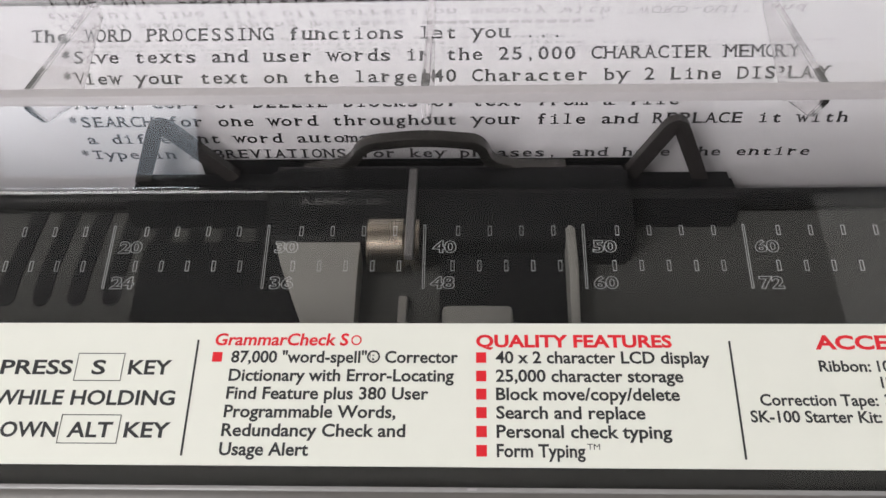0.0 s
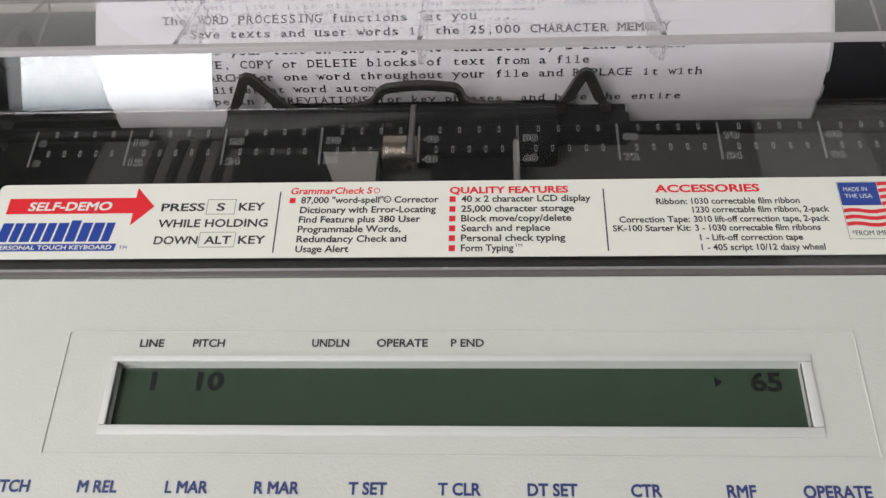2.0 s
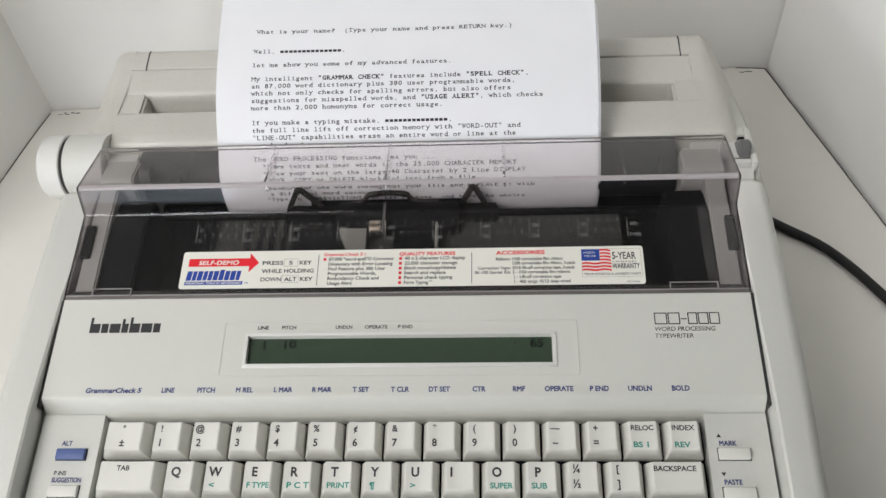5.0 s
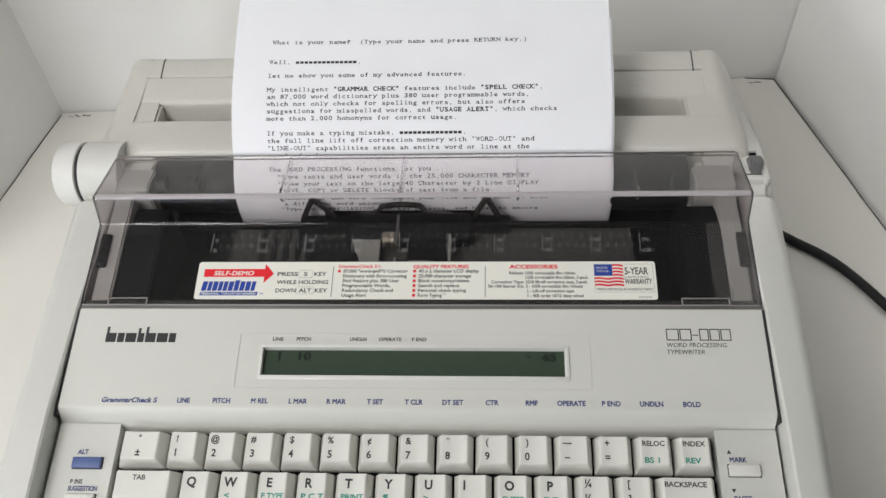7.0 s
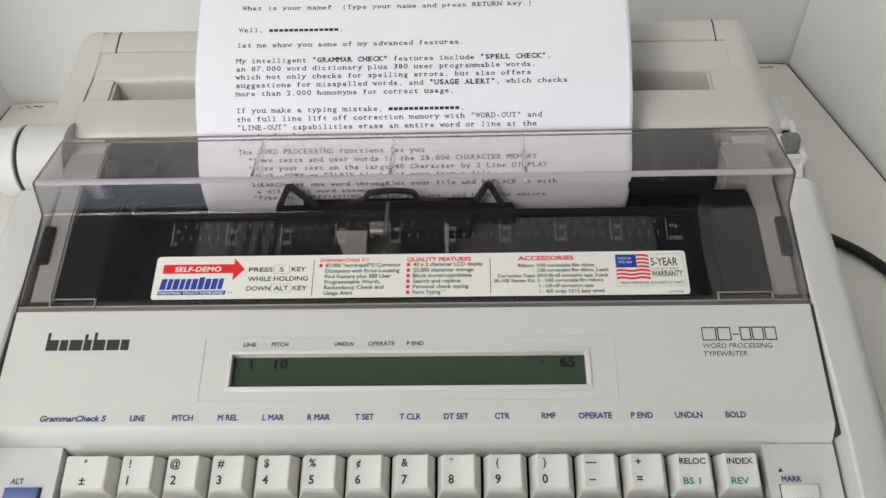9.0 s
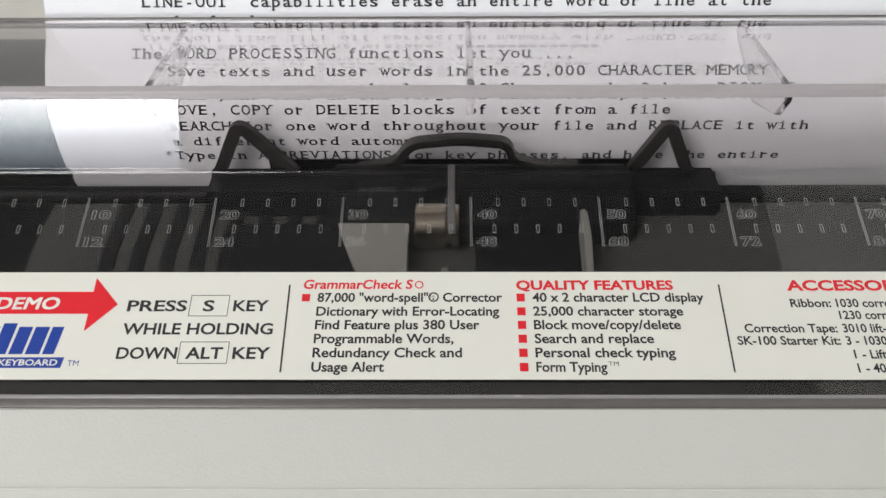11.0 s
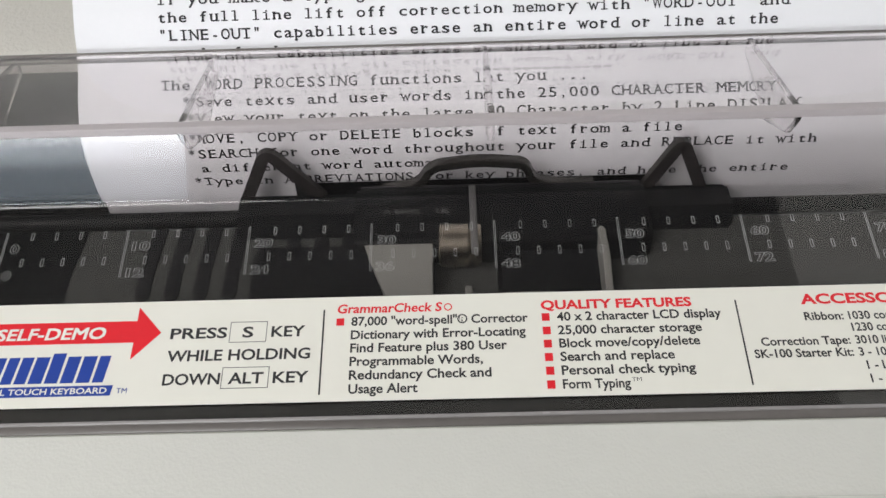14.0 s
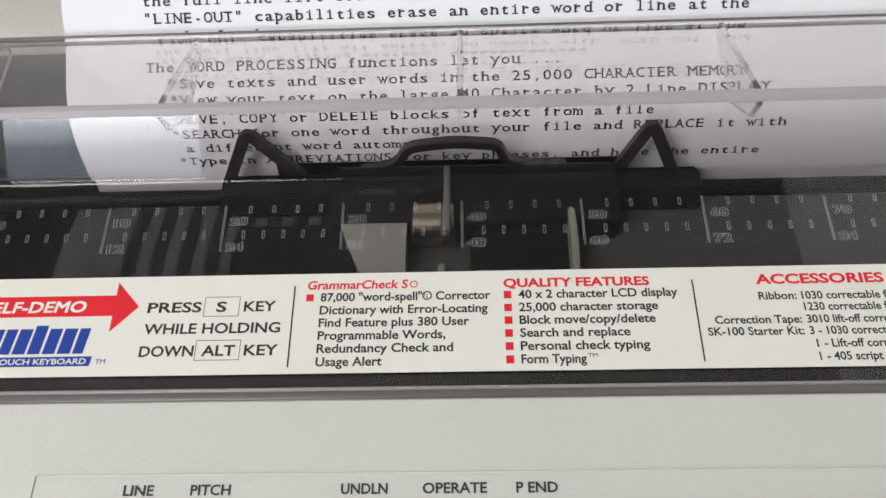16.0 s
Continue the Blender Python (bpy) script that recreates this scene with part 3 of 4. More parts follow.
for i, (a, g) in enumerate((("A", ""), ("S", "B.CODE"), ("D", "STEP"), ("F", "FORMAT"), ("G", "END"), ("H", ""), ("J", ""), ("K", ""), ("L", "FIND"))):
    key(-0.0962 + U * i, 2, U, letter=a, green=g)
key(-0.0962 + U * 9, 2, U, ":", ";")
key(-0.0962 + U * 10, 2, U, "\"", "'")
return_key = key(0.1117, 2, 0.0421, "", name="return_key")
key(-0.1340, 3, 0.0502, "SHIFT")
for i, a in enumerate("ZXCVBNM"):
    key(-0.0838 + U * i, 3, U, letter=a)
for i, (a, b) in enumerate(((",", ","), (".", "."), ("?", "/"))):
    key(-0.0838 + U * (7 + i), 3, U, a, b)
key(0.1052, 3, 0.0280, "SHIFT")
key(0.1332, 3, 0.0206, name="return_key_foot")
key(-0.1340, 4, 0.030, "CODE")
key(-0.0800, 4, 0.150, name="space_bar")
key(0.1050, 4, 0.0485, "REPEAT")
rt = Print(Matrix.Identity(4), 0.00006)
rt.text("RETURN", 0.0250, -0.0112, 0.0023, 0.0385, bold=0.026)
rt.vs = [(px, py, pz + dish(px, 0.0421)) for px, py, pz in rt.vs]
rt.done("return_legend", M_GREYINK, return_key)


# flat side buttons with their legends
def side_button(x, y, material, text, mark=""):
    bm = bmesh.new()
    m = slope_plane(y, k_z(y) - 0.0035, KS)
    box(bm, x, x + 0.0142, -0.0026, 0.0026, -0.003, 0.0022, bevel=0.0005, m=m)
    b = part("side_button", bm, material, machine)
    bm = bmesh.new()
    for r in ((x - 0.0004, x, -0.0030, 0.0030), (x + 0.0142, x + 0.0148, -0.0030, 0.0030), (x, x + 0.0142, 0.0026, 0.0030), (x, x + 0.0142, -0.0030, -0.0026)):
        box(bm, r[0], r[1], r[2], r[3], -0.002, 0.0001, m=m)
    part("button_gap", bm, M_SEAM, b)
    p = Print(m, 0.00015)
    p.text(text, x if len(text) > 6 else x + 0.001, 0.0055 if x < 0 else 0.0052, 0.0022, x + 0.0145 if len(text) > 6 else None, bold=0.030)
    p.done("button_legend", M_PBLUE, b)
    if mark:
        p = Print(m, 0.00015)
        s = 1 if mark == "up" else -1
        p.poly([(x + 0.0001, 0.0088 - 0.0008 * s), (x + 0.0023, 0.0088 - 0.0008 * s), (x + 0.0012, 0.0088 + 0.0010 * s)][::s])
        p.done("button_mark", M_GREYINK, b)


for y, mat, text in ((-0.1184, M_BLUE_KEY, "ALT"), (-0.1357, M_KEY, "SUGGESTION"), (-0.1530, M_KEY, "T.SET")):
    side_button(-0.1550, y, mat, text)
for y, text, mark in ((-0.1182, "MARK", "up"), (-0.1357, "PASTE", "down"), (-0.1530, "DELETE", "up")):
    side_button(0.1597, y, M_KEY, text, mark)
p = Print(slope_plane(-0.1357, k_z(-0.1357) - 0.0035, KS), 0.00015)
p.text("P INS", -0.1545, 0.0088, 0.0020, bold=0.02)
p.done("button_legend", M_GREYINK, machine)

# printing on the front panel
for s, a, b in (("LINE", -0.0619, -0.0563), ("PITCH", -0.0496, -0.0423), ("UNDLN", -0.0223, -0.0139), ("OPERATE", -0.0076, 0.0039), ("P END", 0.0091, 0.0165)):
    Print(P).text(s, a, pv(-0.0592), 0.0018, b, bold=0.022).done("display_legend", M_GREYINK, machine)
pan = Print(P)
pan.text("GrammarCheck S", -0.1446, pv(-0.0907), 0.0024, -0.1165, bold=0.034, slant=0.15)
pan.done("feature_legend", M_PBLUE, machine, "blue feature name printed on the panel")
for i, s in enumerate(("LINE", "PITCH", "M REL", "L MAR", "R MAR", "T SET", "T CLR", "DT SET", "CTR", "RMF", "OPERATE", "P END", "UNDLN", "BOLD")):
    Print(P).text(s, -0.1029 + 0.01904 * i, pv(-0.0907), 0.0024, bold=0.032, centre=True).done("function_legend", M_PBLUE, machine)
# maker's mark as plain rounded strokes
mark = Print(P)
mx, mv = -0.1492, pv(-0.0600)
for h, w in ((2, 0.0054), (1, 0.0036), (1, 0.0056), (1.6, 0.0034), (2, 0.0054), (1, 0.0056), (1, 0.0036)):
    mark.rect(mx, mx + w, mv - 0.0012, mv + 0.0038)
    if h > 1:
        mark.rect(mx, mx + 0.0014, mv + 0.0038, mv + 0.0072 * (h / 2) ** 0.5)
    mx += w + 0.0007
mark.done("maker_mark", M_GREYINK, machine)
mod = Print(P)
mu = 0.1357
for i, w in enumerate((0.0062, 0.0058, 0.0030, 0.0046, 0.0050, 0.0050)):
    if i == 2:
        mod.rect(mu, mu + w, pv(-0.0567), pv(-0.0567) + 0.0005)
    else:
        mod.border(mu, mu + w, pv(-0.0592), pv(-0.0532), 0.0005)
    mu += w + 0.0004
mod.text("WORD PROCESSING", 0.1353, pv(-0.0615), 0.0022, 0.1644, slant=0.12)
mod.text("TYPEWRITER", 0.1351, pv(-0.0650), 0.0022, 0.1537, slant=0.12)
mod.done("model_print", M_GREYINK, machine)

# ---- clear cover ----
OUT = [(-0.0406, f_z(-0.0406)), (-0.0300, f_z(-0.0300)), (0.0066, f_z(0.0066)), (0.0118, 0.1375), (0.0502, 0.13059), (0.0506, 0.1280)]
outer = arc_path(OUT, (0.0005, 0.0010, 0.0013, 0.0006), 6)


def inset(pts, d):
    """The outline moved inwards by d, its corners kept sharp."""
    lines = []
    for a, b in zip(pts, pts[1:]):
        a, b = Vector(a), Vector(b)
        t = (b - a).normalized()
        n = Vector((t.y, -t.x)) * d
        lines.append((a + n, t))
    res = [lines[0][0]]
    for (p, t), (q, u) in zip(lines, lines[1:]):
        k = (q - p).cross(u) / t.cross(u)
        res.append(p + t * k)
    return [tuple(v) for v in res] + [tuple(lines[-1][0] + lines[-1][1] * (Vector(pts[-1]) - Vector(pts[-2])).length)]


inner = arc_path(inset(OUT, 0.0016), (0.0005, 0.0013, 0.0006, 0.0003), 6)
bm = bmesh.new()
prism(bm, outer + inner[::-1], XL, XR)
cover = part("clear_cover", bm, M_CLEAR, machine, "clear smoky plastic dust cover with a moulded scale")
cover.visible_shadow = False


def cover_end(x0, x1):
    bm = bmesh.new()
    prism(bm, [(-0.0400, 0.098), (-0.0400, f_z(-0.04))] + outer[1:-1] + [(0.0488, 0.118), (0.020, 0.105)], x0, x1)
    ob = part("cover_end", bm, M_FROST, machine)
    ob.visible_shadow = False


cover_end(XL - 0.0010, XL - 0.0001)
cover_end(XR + 0.0001, XR + 0.0010)
# pale strip where the top meets the sloping face, standing in for its reflection
bm = bmesh.new()
prism(bm, [(0.01135, 0.1362), (0.01150, 0.1369), (0.0120, 0.13748), (0.0128, 0.13755), (0.0142, 0.13728), (0.0142, 0.1367), (0.0122, 0.1366)], XL + 0.0005, XR - 0.0005)
sheen = part("edge_sheen", bm, M_SHEEN_NUB, machine, "pale strip added for the reflection along the cover edge")
sheen.visible_shadow = False
# smoky rear edge of the cover
bm = bmesh.new()
box(bm, XL, XR, 0.0507, 0.0511, 0.1284, 0.1306, bevel=0.0001)
part("cover_rear_edge", bm, M_EDGE, machine)
# ribs under the top of the cover
for x in (-0.1133, -0.0650, 0.0001, 0.0634, 0.1270):
    bm = bmesh.new()
    prism(bm, [(0.0497, 0.1286), (0.0492, 0.1255), (0.030, 0.1215), (0.0175, 0.1275), (0.0150, 0.1325), (0.0152, 0.1345)], x - 0.0007, x + 0.0007, bevel=0.0002)
    r = part("cover_rib", bm, M_RIB, machine)
    r.visible_shadow = False
# smoked lower edge with its pale lip, and the two finger tabs
bm = bmesh.new()
box(bm, XL, XR, fv(-0.0427), fv(-0.0407), -0.0026, -0.0001, bevel=0.0004, m=F)
edge_strip = part("cover_edge", bm, M_EDGE, machine)
bm = bmesh.new()
box(bm, XL, XR, fv(-0.0411), fv(-0.0404), -0.0010, 0.00025, bevel=0.0002, m=F)
part("cover_lip", bm, M_LIP, edge_strip)
bm = bmesh.new()
box(bm, 0.0069, 0.0083, fv(-0.0409), fv(-0.0405), 0.0, 0.0004, bevel=0.0001, m=F)
part("moulding_nub", bm, M_SHEEN_NUB, edge_strip)
for a, b in ((-0.1520, -0.1310), (0.1450, 0.1690)):
    bm = bmesh.new()
    for r in ((a, b, fv(-0.0412), fv(-0.0407)), (a, b, fv(-0.0375), fv(-0.0371)), (a, a + 0.0006, fv(-0.0412), fv(-0.0371)), (b - 0.0006, b, fv(-0.0412), fv(-0.0371))):
        box(bm, *r, 0.0001, 0.0011, bevel=0.00015, m=F)
    part("finger_tab", bm, M_LIP, machine)

# moulded scale on the cover
def tick_mesh(v0, v1, w):
    bm = bmesh.new()
    t = 0.00007
    for a, b, c, d in ((0, t, v0, v1), (w - t, w, v0, v1), (t, w - t, v0, v0 + t), (t, w - t, v1 - t, v1)):
        box(bm, a, b, c, d, 0.00002, 0.00014)
    me = mesh_of(bm, "scale_mark")
    me.materials.append(M_ETCH)
    return me


LONG, UPPER, LOWER = tick_mesh(-0.0110, 0.0002, 0.00038), tick_mesh(-0.0017, 0.0, 0.0006), tick_mesh(-0.0080, -0.0062, 0.0006)


def scale_mark(me, x):
    ob = new("scale_mark", me)
    ob.parent = machine
    ob.matrix_basis = F @ Matrix.Translation((x, 0, 0))


for k in range(10):
    x = (k - 4) * 0.0254
    scale_mark(LONG, x - 0.0002)
    for j in range(1, 6) if k < 9 else ():
        if j < 5:
            scale_mark(UPPER, x + j * 0.00508)
        scale_mark(LOWER, x + j * 0.00423)
    for text, v, dx in ((str(10 * k), -0.0037, 0.0013), (str(12 * k), -0.0100, 0.0011)):
        n = Print(F, 0.00004)
        n.text(text, x + dx, v, 0.0019, x + dx + 0.0019 * len(text), outline=0.016, bold=0.03)
        n.done("scale_number", M_ETCH, machine)

# ---- label on the cover ----
LU0, LU1, LV0, LV1 = -0.1067, 0.1336, fv(-0.0377), fv(-0.0165)
bm = bmesh.new()
r = 0.0016
out = []
for cx, cy, a0 in ((LU1 - r, LV1 - r, 0), (LU0 + r, LV1 - r, 90), (LU0 + r, LV0 + r, 180), (LU1 - r, LV0 + r, 270)):
    for i in range(7):
        w = radians(a0 + 15 * i)
        out.append((cx + r * math.cos(w), cy + r * math.sin(w)))
lo = [bm.verts.new(F @ Vector((*q, 0.00002))) for q in out]
hi = [bm.verts.new(F @ Vector((*q, 0.00022))) for q in out]
bm.faces.new(hi)
bm.faces.new(lo[::-1])
for i in range(len(out)):
    bm.faces.new((lo[i], lo[(i + 1) % len(out)], hi[(i + 1) % len(out)], hi[i]))
sticker = part("label_sticker", bm, M_LABEL, machine, "off-white printed sticker with red headings", flat=True)
LIFT = 0.00026


class Ink(Print):
    """Every word, line and shape becomes a printed part of the sticker."""

    name, material = "print", None

    def add(self, pts, faces):
        Print.add(self, [(q[0], fv(q[1]), *q[2:]) for q in pts], faces)
        self.done(self.name, self.material, sticker)
        self.vs, self.fs = [], []
        return self

    def border(self, x0, x1, v0, v1, w):
        a = [(x0, v0), (x1, v0), (x1, v1), (x0, v1)]
        b = [(x0 + w, v0 + w), (x1 - w, v0 + w), (x1 - w, v1 - w), (x0 + w, v1 - w)]
        return self.add(a + b, [(k, (k + 1) % 4, 4 + (k + 1) % 4, 4 + k) for k in range(4)])


black, red, blue, white = Ink(F, LIFT), Ink(F, LIFT), Ink(F, LIFT), Ink(F, LIFT + 0.00005)
for it, n_, m_ in ((black, "black_print", M_INK), (red, "red_print", M_RED), (blue, "blue_print", M_BLUE), (white, "white_print", M_WHITEINK)):
    it.name, it.material = n_, m_
# arrow and demo words
red.poly([(-0.1032, -0.0251), (-0.0707, -0.0251), (-0.0707, -0.0286), (-0.0656, -0.0232), (-0.0707, -0.0177), (-0.0707, -0.0206), (-0.1032, -0.0206)])
white.text("SELF-DEMO", -0.0978, -0.0230, 0.0023, -0.0765, bold=0.03, slant=0.12)
# product mark as plain slanted blocks over a strip
wx = -0.1036
for i, w in enumerate((0.0032, 0.0026, 0.0031, 0.0026, 0.0027, 0.0031, 0.0030, 0.0030, 0.0031, 0.0026)):
    blue.rect(wx, wx + w - 0.0005, -0.0330, -0.0277 if i != 6 else -0.0270, 0.0007)
    wx += w
blue.rect(-0.1040, -0.0733, -0.0356, -0.0336, 0.0003)
white.text("PERSONAL TOUCH KEYBOARD", -0.1031, -0.0346, 0.0011, -0.0740, bold=0.02)
blue.text("TM", -0.0722, -0.0347, 0.0010, -0.0702)
for s, a, b, v in (("PRESS", -0.0637, -0.0527, -0.0235), ("S", -0.0497, -0.0476, -0.0235), ("KEY", -0.0441, -0.0376, -0.0235), ("WHILE HOLDING", -0.0637, -0.0363, -0.0281),
                   ("DOWN", -0.0638, -0.0530, -0.0328), ("ALT", -0.0514, -0.0448, -0.0328), ("KEY", -0.0430, -0.0363, -0.0328)):
    black.text(s, a, v, 0.0021, b, bold=0.022)
black.border(-0.0522, -0.0450, -0.0256, -0.0213, 0.00012)
black.border(-0.0527, -0.0438, -0.0348, -0.0306, 0.00012)
for u in (-0.0341, 0.0459):
    black.rect(u - 0.00016, u + 0.00016, -0.0364, -0.0192)
red.text("GrammarCheck S", -0.0316, -0.0191, 0.0018, -0.0112, bold=0.022, slant=0.12)
ring = [(math.cos(radians(20 * i)), math.sin(radians(20 * i))) for i in range(18)]
red.add([(-0.0099 + 0.0008 * c, -0.0192 + 0.0008 * s) for c, s in ring] + [(-0.0099 + 0.00058 * c, -0.0192 + 0.00058 * s) for c, s in ring],
        [(i, (i + 1) % 18, 18 + (i + 1) % 18, 18 + i) for i in range(18)])
red.text("QUALITY FEATURES", 0.0082, -0.0193, 0.0018, 0.0374, bold=0.034)
red.text("ACCESSORIES", 0.0584, -0.0194, 0.0020, 0.0836, bold=0.034)
rows = [-0.0218, -0.0246, -0.0273, -0.0300, -0.0327, -0.0354]
red.rect(-0.0316, -0.0301, -0.0226, -0.0211)
for s, e, v in (("87,000 \"word-spell\"\u00ae Corrector", 0.0055, 0), ("Dictionary with Error-Locating", 0.0049, 1), ("Find Feature plus 380 User", 0.0012, 2),
                ("Programmable Words,", -0.0035, 3), ("Redundancy Check and", -0.0020, 4), ("Usage Alert", -0.0158, 5)):
    black.text(s, -0.0287, rows[v], 0.00175, e, bold=0.022)
for i, (s, e) in enumerate((("40 x 2 character LCD display", 0.0427), ("25,000 character storage", 0.0385), ("Block move/copy/delete", 0.0377), ("Search and replace", 0.0325),
                            ("Personal check typing", 0.0360), ("Form Typing", 0.0236))):
    red.rect(0.0082, 0.0097, rows[i] - 0.00085, rows[i] + 0.00075)
    black.text(s, 0.0111, rows[i], 0.00175, e, bold=0.022)
black.text("TM", 0.0239, rows[5] + 0.0006, 0.0008, 0.0257)
small = [-0.0230, -0.0254, -0.0280, -0.0304, -0.0330, -0.0356]
for i, (s, a, e) in enumerate((("1030 correctable film ribbon", 0.0668, 0.0925), ("1230 correctable film ribbon, 2-pack", 0.0668, 0.0990), ("3010 lift-off correction tape, 2-pack", 0.0668, 0.0985),
                               ("3 - 1030 correctable film ribbons", 0.0668, 0.0960), ("1 - Lift-off correction tape", 0.0676, 0.0914), ("1 - 405 script 10/12 daisy wheel", 0.0676, 0.0961))):
    black.text(s, a, small[i], 0.0016, e, bold=0.022)
for s, a, i in (("Ribbon:", 0.0584, 0), ("Correction Tape:", 0.0491, 2), ("SK-100 Starter Kit:", 0.0474, 3)):
    black.text(s, a, small[i], 0.0016, 0.0658, bold=0.022)
# flag and warranty box
for i in range(7):
    v1 = -0.0183 - i * 0.00182
    x0 = 0.1116 if i < 4 else 0.1023
    pts, n = [], 8
    for k in range(n + 1):
        x = x0 + (0.1171 - x0) * k / n
        pts.append((x, v1 + 0.0003 * math.sin((x - 0.1023) * 700)))
    red.poly([(x, v - 0.00100) for x, v in pts] + pts[::-1])
blue.rect(0.1023, 0.1115, -0.0246, -0.0182)
white.text("MADE IN", 0.1034, -0.0201, 0.0011, 0.1090).text("THE USA", 0.1034, -0.0220, 0.0011, 0.1098)
black.border(0.1021, 0.1323, -0.0337, -0.0180, 0.0001)
black.text("5-YEAR", 0.1178, -0.0219, 0.0038, 0.1298, bold=0.016)
black.text("LIMITED", 0.1178, -0.0253, 0.0008, 0.1298)
black.text("WARRANTY", 0.1175, -0.0277, 0.0028, 0.1314, bold=0.022)
black.text("*FROM IMPORTED & DOMESTIC PARTS", 0.1030, -0.0321, 0.0013, 0.1314, bold=0.006)
black.text("UC3096", 0.1242, -0.0364, 0.0009, 0.1306)

# ---- inside, under the cover ----
bm = bmesh.new()
box(bm, XL + 0.001, XR - 0.001, -0.0405, 0.058, 0.060, 0.0770)
part("inner_floor", bm, M_DARK, machine)
bm = bmesh.new()
box(bm, XL + 0.001, XR - 0.001, -0.0404, -0.0360, 0.06, f_z(-0.04) - 0.0030)
part("front_wall", bm, M_DARKGREY, machine)
for a, b in ((XL + 0.0121, -0.1340), (0.1500, XR - 0.0121)):
    bm = bmesh.new()
    prism(bm, [(-0.0359, 0.07), (-0.0359, f_z(-0.036) - 0.0062), (0.008, f_z(0.008) - 0.0070), (0.026, 0.1130), (0.0290, 0.07)], a, b, bevel=0.0010)
    part("chassis_block", bm, M_DARK, machine)
# light grey side walls of the housing, wider beside the platen
for side, xo in ((1, XL + 0.0016), (-1, XR - 0.0016)):
    bm = bmesh.new()
    for wide, prof in ((0.0105, [(-0.0365, 0.062), (-0.0365, f_z(-0.0365) - 0.0050), (0.0080, f_z(0.0080) - 0.0052), (0.0299, 0.1205), (0.0299, 0.062)]),
                       (0.0190 if side > 0 else 0.0215, [(0.0300, 0.062), (0.0300, 0.1225), (0.0330, 0.1240), (0.0475, 0.1222), (0.0485, 0.062)])):
        prism(bm, prof, min(xo, xo + side * wide), max(xo, xo + side * wide), bevel=0.0009)
    part("inner_wall", bm, M_INNER, machine, "light grey inner side wall")
    bm = bmesh.new()
    c0, c1 = sorted((xo - side * 0.0010, xo + side * 0.0042))
    m = F @ Matrix.Translation((0, 0, -0.0030))
    box(bm, c0, c1, fv(-0.0175), fv(0.0020), -0.0030, 0.0002, bevel=0.0006, m=m)
    for v in (-0.0165, -0.0110, -0.0010):
        box(bm, c0 + 0.0008, c1 - 0.0006, fv(v), fv(v + 0.0022), 0.0, 0.0011, bevel=0.0003, m=m)
    part("cover_clip", bm, M_CLIP, machine, "glossy black cover clip")
# slotted grey plate
bm = bmesh.new()
prism(bm, [(-0.020, 0.0770), (-0.020, 0.0900), (0.010, 0.0945), (0.026, 0.0940), (0.026, 0.0770)], -0.100, 0.128)
part("slotted_plate", bm, M_DARKGREY, machine)
for x in [-0.0835 + 0.0068 * i for i in range(8)]:
    bm = bmesh.new()
    # dark slot with a rounded front end, following the bend of the plate
    foot = [(x + 0.0017 + 0.0017 * math.cos(radians(w)), 0.0045 + 0.0017 * math.sin(radians(w))) for w in range(180, 361, 30)]
    for ring, lift in ((foot + [(x + 0.0034, 0.010), (x, 0.010)], 0.15), ([(x, 0.010), (x + 0.0034, 0.010), (x + 0.0034, 0.0262), (x, 0.0262)], -0.03)):
        rim = [bm.verts.new((px, py, 0.0940 + lift * (py - 0.010))) for px, py in ring]
        deep = [bm.verts.new(v.co + Vector((0, 0, 0.0008))) for v in rim]
        bm.faces.new(deep)
        for i in range(len(rim)):
            bm.faces.new((rim[i], rim[(i + 1) % len(rim)], deep[(i + 1) % len(rim)], deep[i]))
    part("slot", bm, M_DARK, machine)

# platen
bm = bmesh.new()
lathe(bm, [(-0.1485, 0.014), (-0.1480, 0.0158), (0.1600, 0.0158), (0.1605, 0.014)], (0, 0.0532, 0.1040), 64)
part("platen", bm, M_RUBBER, machine, "black rubber platen roller")
bm = bmesh.new()
lathe(bm, [(-0.166, 0.004), (0.184, 0.004)], (0, 0.0532, 0.1040), 20)
part("platen_shaft", bm, M_CHROME, machine)
for x in (-0.142, -0.124, 0.1490):
    bm = bmesh.new()
    lathe(bm, [(x, 0.003), (x, 0.0045), (x + 0.006, 0.0045), (x + 0.006, 0.003)], (0, 0.0365, 0.1215), 20)
    part("bail_roller", bm, M_RUBBER, machine)
bm = bmesh.new()
lathe(bm, [(-0.160, 0.0022), (0.176, 0.0022)], (0, 0.030, 0.0935), 20)
part("guide_rail", bm, M_CARR, machine)

# ---- carriage ----
bm = bmesh.new()
prism(bm, arc_path([(0.0330, 0.088), (0.0330, 0.1005), (0.0300, 0.1042), (0.0220, 0.1046), (0.0120, 0.1015), (0.0120, 0.088)], 0.0015, 3), -0.0320, 0.0380, bevel=0.001)
prism(bm, [(0.0330, 0.090), (0.0330, 0.0990), (0.0240, 0.1000), (0.0200, 0.090)], -0.0620, 0.0600, bevel=0.001)
prism(bm, [(0.0140, 0.078), (0.0140, 0.0990), (-0.0020, 0.0960), (-0.0150, 0.0930), (-0.0150, 0.078)], -0.0560, -0.0160, bevel=0.001)
prism(bm, [(0.0140, 0.078), (0.0140, 0.0985), (-0.0060, 0.0940), (-0.0150, 0.0900), (-0.0150, 0.078)], 0.0015, 0.0262, bevel=0.001)
carriage = part("carriage", bm, M_CARR, machine, "black print carriage with paper guides")


